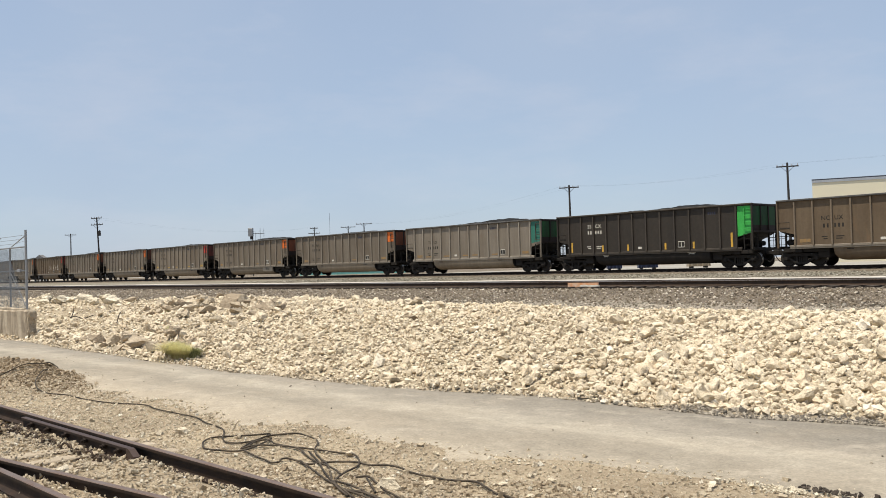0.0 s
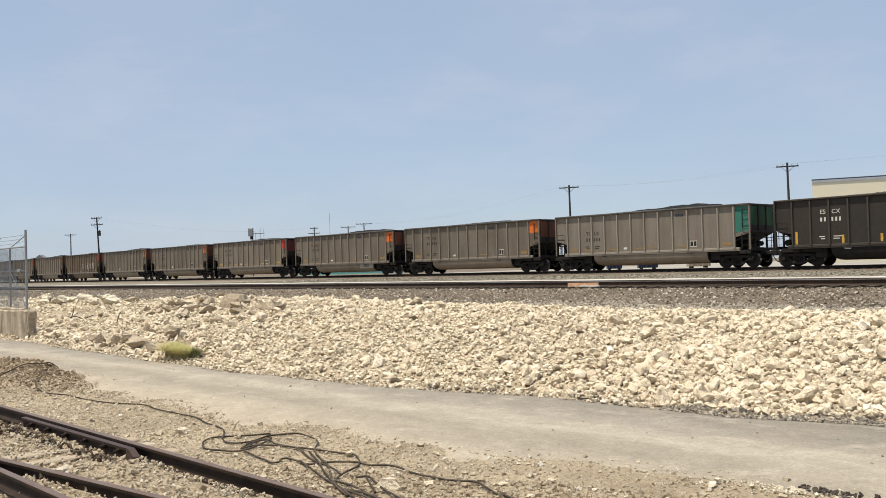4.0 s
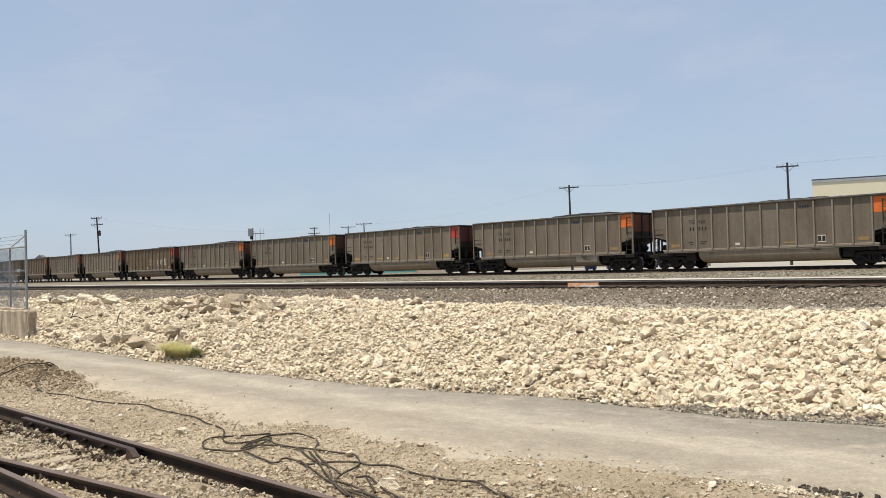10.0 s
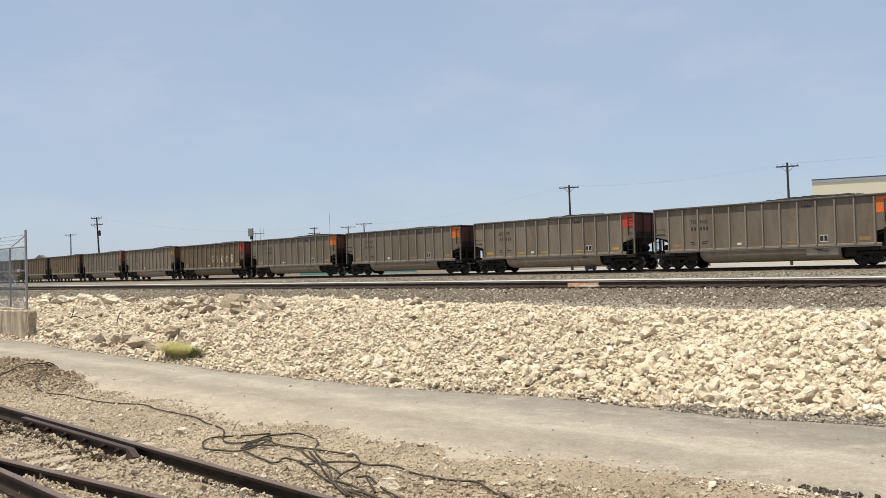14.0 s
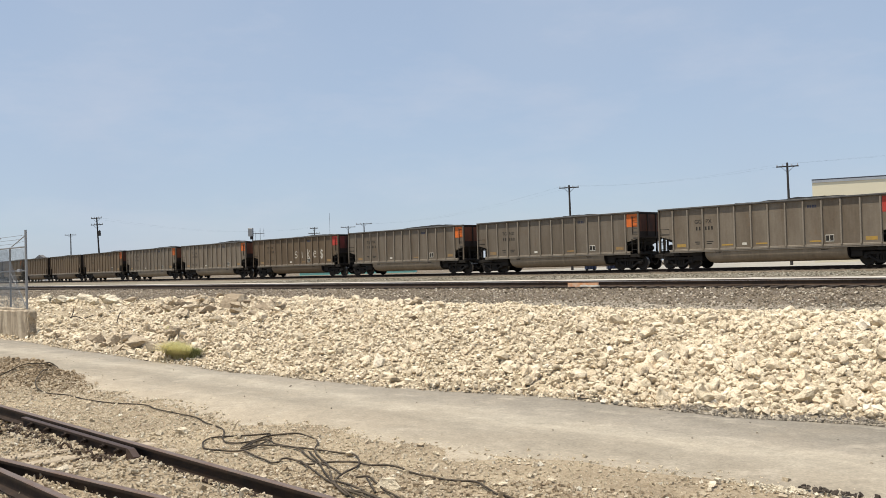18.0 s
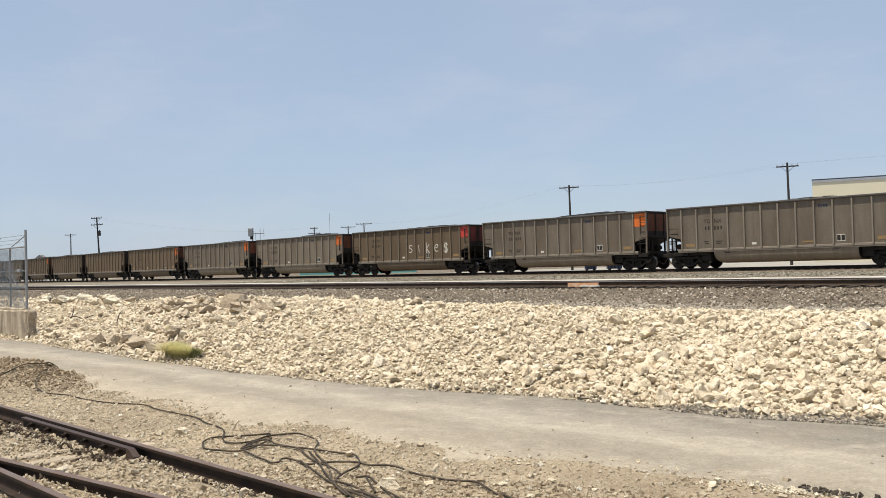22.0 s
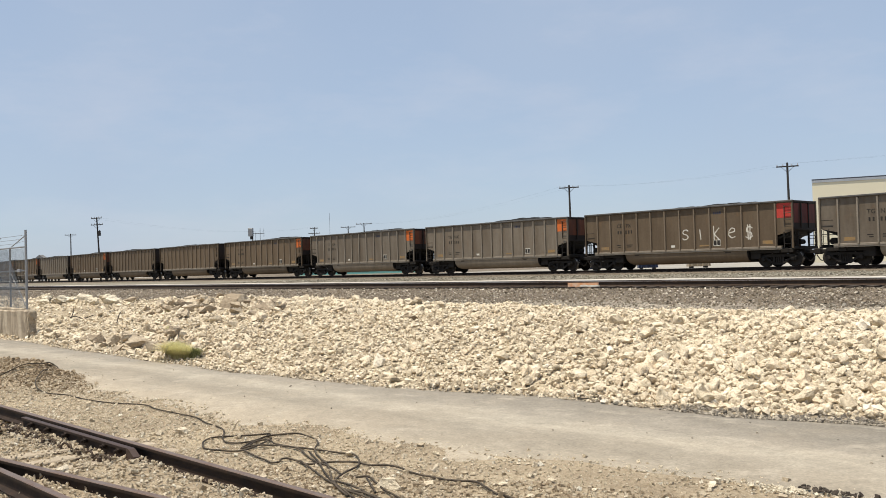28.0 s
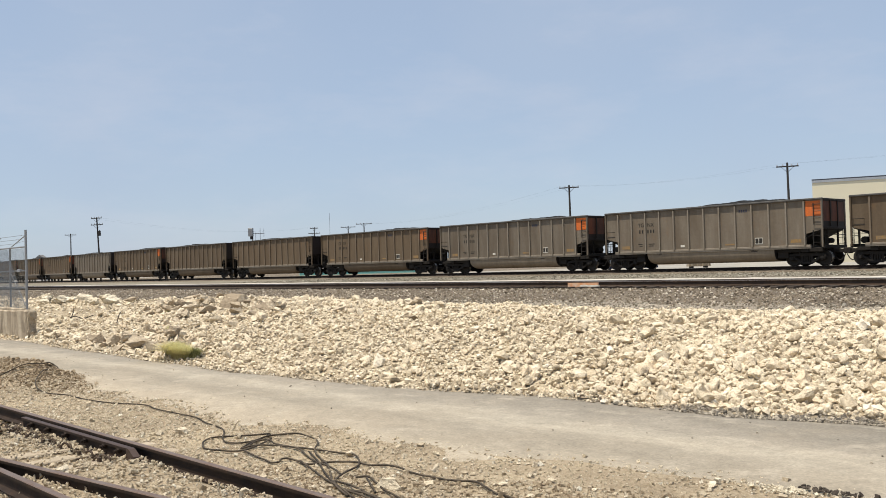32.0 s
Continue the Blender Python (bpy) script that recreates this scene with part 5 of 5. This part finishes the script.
# ---- riprap blocks nearest the road, one by one ----
slope_wall = thing("riprap_slope", "cream limestone blocks piled at the slope's foot", "embankment", kind="structure")
block_meshes = []
for vs, fs in BIG:
    me = bpy.data.meshes.new("rock")
    me.from_pydata(vs.tolist(), [], fs.tolist())
    me.materials.append(M_ROCK_ONE)
    block_meshes.append(me)
prng = random.Random(3)
for i in range(300):
    x = prng.uniform(-9.5, -3.2)
    y = float(foot(x)) + 0.22 + 2.6 * prng.random()
    r = min(0.054 * math.exp(prng.gauss(0, 0.38)), 0.13)
    m = Matrix.LocRotScale((x, y, float(land(x, y)) + r * prng.uniform(0.4, 0.9)), Euler((prng.gauss(0, 0.5), prng.gauss(0, 0.5), prng.uniform(0, 6.28))), [r * prng.uniform(0.75, 1.3) for _ in range(3)])
    part("rock", block_meshes[i % len(block_meshes)], None, slope_wall, m=m)


# ---- loose stones that stand out ----
def lone_stone(name, label, x, y, size, mat, seed, squash=(1, 1, 1), turn=(0, 0, 0), sink=0.25, category="rock", group="", points=14):
    vs, fs = hull_points(100 + seed, points, 0.8)
    bm = B()
    verts = [bm.verts.new(Vector(v)) for v in vs]
    for f in fs:
        bm.faces.new([verts[i] for i in f])
    bmesh.ops.subdivide_edges(bm, edges=bm.edges[:], cuts=4, use_grid_fill=True)
    for v in bm.verts:
        p = v.co.copy()
        v.co *= 1 + 0.22 * noise.noise(p * 1.7 + Vector((seed * 2.7, 0, 0))) + 0.15 * noise.noise(p * 4.6 + Vector((0, seed * 1.9, 0))) + 0.07 * noise.noise(p * 11.0)
    me = mesh_of(bm, name, mat)
    m = Matrix.LocRotScale((x, y, float(land(x, y)) + size * squash[2] * (1 - 2 * sink) * 0.6), Euler([radians(a) for a in turn]), [size * k for k in squash])
    me.transform(m.to_3x3().to_4x4())
    ob = new(name, me)
    ob.location = m.translation
    return tagged(ob, label, category, group)


BOULDERS = ((-37.8, 17.1, 0.45), (-28.5, 14.6, 0.42), (-34.6, 18.2, 0.5), (-28.0, 15.2, 0.5), (-25.0, 13.7, 0.42), (-33.0, 18.7, 0.5), (-25.1, 14.5, 0.46), (-21.9, 14.0, 0.34), (-25.0, 13.0, 0.36), (-28.2, 14.1, 0.38), (-25.9, 15.4, 0.48), (-21.8, 13.3, 0.26), (-29.8, 14.5, 0.44), (-28.2, 13.4, 0.28), (-26.6, 14.6, 0.44), (-27.2, 15.9, 0.5), (-24.2, 15.2, 0.36), (-23.3, 14.5, 0.3), (-30.6, 16.4, 0.4),
            (-24.7, 10.15, 0.40), (-24.2, 10.4, 0.42), (-22.95, 10.0, 0.30), (-22.4, 10.3, 0.50), (-21.3, 10.25, 0.38), (-21.7, 10.9, 0.48), (-28.9, 10.7, 0.28), (-23.8, 10.65, 0.38), (-26.4, 10.5, 0.24), (-20.4, 10.7, 0.3),
            (-16.2, 14.25, 0.24), (-19.4, 14.5, 0.24), (-15.1, 14.0, 0.2), (-10.9, 14.0, 0.2), (-13.2, 13.3, 0.2), (-24.0, 12.2, 0.26), (-26.6, 12.3, 0.24))
brng = random.Random(11)
slabs = [(x, y, r * (0.74 if y < 11.2 else 0.75)) for x, y, r in BOULDERS]
for _ in range(34):
    k = brng.uniform(-1, 1)
    slabs.append((-26.0 + 3.2 * k + brng.gauss(0, 0.7), 14.6 - 0.5 * k + brng.gauss(0, 0.9), brng.uniform(0.16, 0.36)))
for i, (x, y, r) in enumerate(slabs):
    low = y < 11.2
    lone_stone("boulder", "blocky grey-brown boulder at the slope's foot" if low else "flat grey-brown slab among the riprap", x, y, r, M_BOULDER, i, (1.1, 0.95, 0.85) if low else (1.2, 0.85, 0.6), (brng.uniform(-30, 10), brng.uniform(-22, 22), brng.uniform(0, 360)), 0.05 if low else -0.15, group="boulders on the slope", points=10)
for i in range(24):
    k = i / 23
    lone_stone("boulder", "cream-white limestone boulder at the slope's top", -45.6 + 8.2 * k + brng.gauss(0, 0.25), 16.3 + brng.gauss(0, 0.35), brng.uniform(0.22, 0.44), M_WHITEROCK, 140 + i, (0.95, 0.8, 0.7), (brng.uniform(-20, 20), brng.uniform(-20, 20), brng.uniform(0, 360)), -0.1, group="white boulders")
for i, (x, y, r) in enumerate(((-10.86, 5.55, 0.10), (-7.27, 6.71, 0.055), (-5.74, 6.12, 0.05), (-5.43, 6.44, 0.055), (-4.27, 7.3, 0.06), (-4.96, 6.46, 0.04), (-7.74, 5.1, 0.045), (-7.93, 6.03, 0.075), (-6.52, 5.42, 0.13), (-8.57, 4.7, 0.05), (-6.3, 5.7, 0.06), (-5.2, 5.9, 0.05))):
    lone_stone("stone", "tan stone lying in the loose gravel", x, y, r, M_RUBBLE, 60 + i, (1.15, 1, 0.8), (0, 0, brng.uniform(0, 360)), 0.2, group="stones beside the track")


scrap = B()
bmesh.ops.create_icosphere(scrap, subdivisions=2, radius=0.05)
for v in scrap.verts:
    v.co = v.co * (1 + 0.5 * noise.noise(v.co * 40)) * 1.0
    v.co.z *= 0.5
ob = new("paper_scrap", mesh_of(scrap, "paper_scrap", M_WHITE))
ob.location = (-8.5, 4.33, -0.02)
tagged(ob, "crumpled white paper scrap on the gravel", "litter")


# black crumbs stand in for a dark hole by the road, pale chips beside
N = 110
px, py = rng.normal(-3.37, 0.13, N), rng.normal(7.66, 0.035, N)
size = np.clip(rng.lognormal(math.log(0.014), 0.4, N), 0.006, 0.035)
scatter("asphalt_rubble", px, py, land(px, py) + 0.03 + size * 0.4, size, M_DARKTIE, 41, "black crumbs filling a dark spot at the road's edge", "rubble")
N = 160
px, py = rng.normal(-3.7, 0.22, N), rng.normal(7.5, 0.07, N)
size = np.clip(rng.lognormal(math.log(0.014), 0.4, N), 0.006, 0.035)
scatter("gravel", px, py, land(px, py) + 0.02 + size * 0.4, size, M_WHITEROCK, 42, "whitish stone chips at the road's edge", "gravel", shapes=TINY)


# ---- cables ----
def cable(points, r=0.015, rise=0.0):
    cu = bpy.data.curves.new("cable", "CURVE")
    cu.dimensions, cu.bevel_depth, cu.bevel_resolution, cu.resolution_u = "3D", r, 2, 8
    sp = cu.splines.new("BEZIER")
    sp.bezier_points.add(len(points) - 1)
    for i, (p, (x, y)) in enumerate(zip(sp.bezier_points, points)):
        p.co = (x, y, float(land(x, y)) + r * 1.3 + (0.06 if x < -16.4 else 0.009) + rise * (0.5 + 0.5 * math.sin(i * 1.9)))
        p.handle_left_type = p.handle_right_type = "AUTO"
    tmp = bpy.data.objects.new("cable", cu)
    me = bpy.data.meshes.new_from_object(tmp)
    bpy.data.objects.remove(tmp)
    me.materials.clear()
    me.materials.append(M_CABLE)
    return tagged(new("cable", me), "black rubber cable lying loose on tan dirt", "cable", group="tangle of cables")


cable([(-18.1, 5.47), (-18.11, 5.84), (-18.06, 6.03), (-17.99, 6.27), (-18.25, 6.63), (-17.61, 6.19), (-17.33, 6.0), (-16.81, 5.79), (-16.25, 5.75), (-15.65, 5.91), (-14.98, 5.93), (-14.1, 6.03), (-13.39, 6.25), (-12.9, 6.18), (-12.19, 6.22), (-11.71, 6.20), (-11.14, 6.06), (-10.75, 6.02), (-10.28, 5.83), (-9.98, 5.64), (-9.62, 5.55), (-9.47, 5.64), (-9.45, 5.81), (-9.57, 6.06)], 0.0105, 0.0)
cable([(-9.59, 6.07), (-9.66, 5.86), (-9.97, 5.76), (-10.14, 5.62), (-10.10, 5.48), (-9.87, 5.31), (-9.58, 5.20), (-9.33, 5.24), (-9.12, 5.36), (-9.15, 5.50), (-9.16, 5.66), (-9.31, 5.91)], 0.0105, 0.012)
cable([(-9.23, 5.45), (-9.38, 5.72), (-9.49, 6.01), (-9.48, 6.15), (-9.38, 6.27), (-9.12, 6.29), (-8.89, 6.25), (-8.63, 6.10), (-8.38, 5.88), (-8.07, 5.73), (-7.72, 5.57), (-7.40, 5.37), (-7.06, 5.16), (-6.82, 5.06), (-6.65, 5.04), (-6.50, 5.06), (-6.31, 5.04)], 0.0105, 0.012)
cable([(-9.21, 5.43), (-9.17, 5.59), (-8.97, 5.74), (-8.72, 5.83), (-8.43, 5.89), (-8.19, 5.95), (-8.01, 6.01), (-7.88, 6.03), (-7.68, 5.95), (-7.49, 5.80), (-7.33, 5.60), (-7.21, 5.40), (-7.11, 5.23), (-6.95, 5.10), (-6.78, 5.02), (-6.57, 4.96)], 0.0105, 0.012)
cable([(-9.22, 5.49), (-9.32, 5.81), (-9.06, 5.80), (-8.80, 5.81), (-8.60, 5.81), (-8.34, 5.72), (-8.02, 5.61), (-7.69, 5.53), (-7.40, 5.45), (-7.25, 5.39)], 0.0105, 0.012)
cable([(-9.15, 5.42), (-8.89, 5.37), (-8.51, 5.30), (-8.26, 5.32), (-8.31, 5.41), (-8.14, 5.49), (-7.95, 5.47), (-7.80, 5.66), (-7.58, 5.84), (-7.37, 5.87), (-7.24, 5.94), (-7.05, 5.96), (-6.81, 5.93), (-6.66, 5.92), (-6.51, 5.91), (-6.28, 5.89), (-6.13, 5.95), (-5.97, 5.98), (-5.75, 5.91), (-5.51, 5.80), (-5.32, 5.74), (-5.15, 5.70)], 0.0105, 0.012)
cable([(-8.13, 5.51), (-7.92, 5.43), (-7.59, 5.32), (-7.20, 5.17), (-6.84, 5.06), (-6.58, 4.99), (-6.36, 4.93)], 0.0105, 0.012)
cable([(-8.39, 5.81), (-7.91, 5.59), (-7.19, 5.21), (-6.74, 5.06), (-6.52, 5.10), (-6.35, 5.11), (-6.16, 5.09)], 0.0105, 0.012)
cable([(-6.98, 5.37), (-6.87, 5.43), (-6.69, 5.38), (-6.47, 5.30), (-6.26, 5.24), (-6.06, 5.18)], 0.0105, 0.012)
cable([(-6.86, 5.41), (-6.64, 5.28), (-6.47, 5.20)], 0.0105, 0.012)
cable([(-7.05, 5.17), (-6.71, 5.14), (-6.47, 5.13), (-6.21, 5.11)], 0.0105, 0.012)


# ---- tuft of grass at the slope's foot ----
def grass_tuft(x, y, r, n, seed, label, wind=(0.5, 0.0), blades=None):
    """Thin blades that rise from a clump and arch over with the wind."""
    rnd = random.Random(seed)
    V, Fc = [], []
    for _ in range(n):
        a, q = rnd.uniform(0, 6.283), r * math.sqrt(rnd.random()) * 0.62
        bx, by = q * math.cos(a) * 1.25, q * math.sin(a) * 0.7
        h = r * rnd.uniform(0.55, 1.05) * (1.15 - 0.5 * q / r)
        lean = Vector((bx * 1.1 + r * (wind[0] + rnd.gauss(0, 0.28)), by * 1.1 + r * (wind[1] + rnd.gauss(0, 0.25)), 0))
        side = Vector((math.cos(a + 1.57), math.sin(a + 1.57), 0)) * rnd.uniform(0.0025, 0.005)
        b = Vector((bx, by, -0.02))
        spine = [b + lean * (u * u) + Vector((0, 0, h * (1.75 * u - (0.75 + 0.35 * abs(wind[0])) * u * u))) for u in (0, 0.3, 0.6, 0.82, 1.0)]
        k = len(V)
        for u, p in enumerate(spine):
            w = side * (1 - 0.22 * u)
            V += [p - w, p + w]
        Fc += [(k + 2 * u, k + 2 * u + 1, k + 2 * u + 3, k + 2 * u + 2) for u in range(4)]
    me = bpy.data.meshes.new("grass_tuft")
    me.from_pydata([v[:] for v in V], [], Fc)
    me.materials.append(blades or M_GRASS)
    ob = new("grass_tuft", me)
    ob.location = (x, y, float(land(x, y)) + 0.03)
    return tagged(ob, label, "grass", kind="stuff")


grass_tuft(-19.45, 9.95, 0.42, 4200, 1, "dry yellow-green grass tuft at the slope's foot", (-0.15, -0.4))
grass_tuft(-19.95, 10.15, 0.26, 900, 5, "small dark green grass tuft beside the dry one", (0.0, 0.0), M_GREENGRASS)
grass_tuft(-19.15, 10.12, 0.26, 900, 6, "small dark green grass tuft beside the dry one", (0.1, 0.0), M_GREENGRASS)
grass_tuft(-20.9, 10.45, 0.24, 500, 2, "dry green grass tuft among the rocks")

grass_tuft(-27.9, 13.9, 0.2, 160, 3, "small dry weed among the riprap")
grass_tuft(-23.1, 11.5, 0.2, 160, 4, "small dry weed among the riprap")


def dead_branch(points, r, label):
    bm = B()
    for k, (a, b) in enumerate(zip(points, points[1:])):
        rod(bm, a, b, r * (1 - 0.12 * k), 6)
    base = Vector(points[0])
    bmesh.ops.translate(bm, verts=bm.verts[:], vec=-base)
    ob = new("dead_branch", mesh_of(bm, "dead_branch", M_DARKTIE))
    ob.location = base
    return tagged(ob, label, "branch", "dead branches on the slope")


def on_slope(x, y, lift):
    return (x, y, float(land(x, y)) + lift)


dead_branch([on_slope(-33.6, 12.84, 0.16), on_slope(-32.5, 12.6, 0.24), on_slope(-31.5, 12.5, 0.22), on_slope(-30.5, 12.44, 0.2)], 0.02, "bare brown branch lying across the riprap")
dead_branch([on_slope(-33.3, 12.75, 0.16), on_slope(-33.8, 13.05, 0.32), on_slope(-33.9, 13.1, 0.48)], 0.018, "short brown stick leaning on the riprap")
dead_branch([on_slope(-27.4, 11.9, 0.1), on_slope(-27.9, 12.2, 0.26), on_slope(-28.2, 12.4, 0.36)], 0.018, "short brown stick leaning on the riprap")

# ---- board beside the siding rail ----
board = thing("marker_board", "worn orange and white board lying against the rail", "board", Matrix.Translation((-19.95, NEAR_Y - 0.22, 1.14)))
part("plank", box(B(), -0.68, 0.68, -0.03, 0.03, 0.0, 0.17, 0.008), M_BOARD, board)
part("plank", box(B(), -0.1, 0.75, -0.05, -0.033, 0.02, 0.09, 0.005), M_CHALK, board)


# ---- motion ----
WHEEL_R = 0.457


def run(t):
    """Metres that the train has gone at t seconds."""
    return 4.0054 * t - 0.000242 * t * t + 0.0001595 * t ** 3 + 0.3 * (t / 31) ** 5


def motions():
    for car, x0, back in train:
        rows = []
        for k in range(33):
            s = -(x0 + run(k))
            x1, y1, _ = along(s - 6.17)
            x2, y2, _ = along(s + 6.17)
            a = math.atan2(y1 - y2, x1 - x2)
            rows.append((float(k), Matrix.Translation(((x1 + x2) / 2, (y1 + y2) / 2, RAILTOP)) @ Matrix.Rotation(a + (math.pi if back else 0), 4, "Z")))
        walk(car, rows)
        sign = -1 if back else 1
        for truck in [o for o in car.children if o.name.startswith("truck")]:
            for w in [o for o in truck.children if o.name.startswith("wheelset")]:
                place = Matrix.Translation(w.matrix_basis.translation)
                walk(w, [(k * 4 / 30, place @ Matrix.Rotation(sign * run(k * 4 / 30) / WHEEL_R, 4, "Y")) for k in range(241)])


motions()
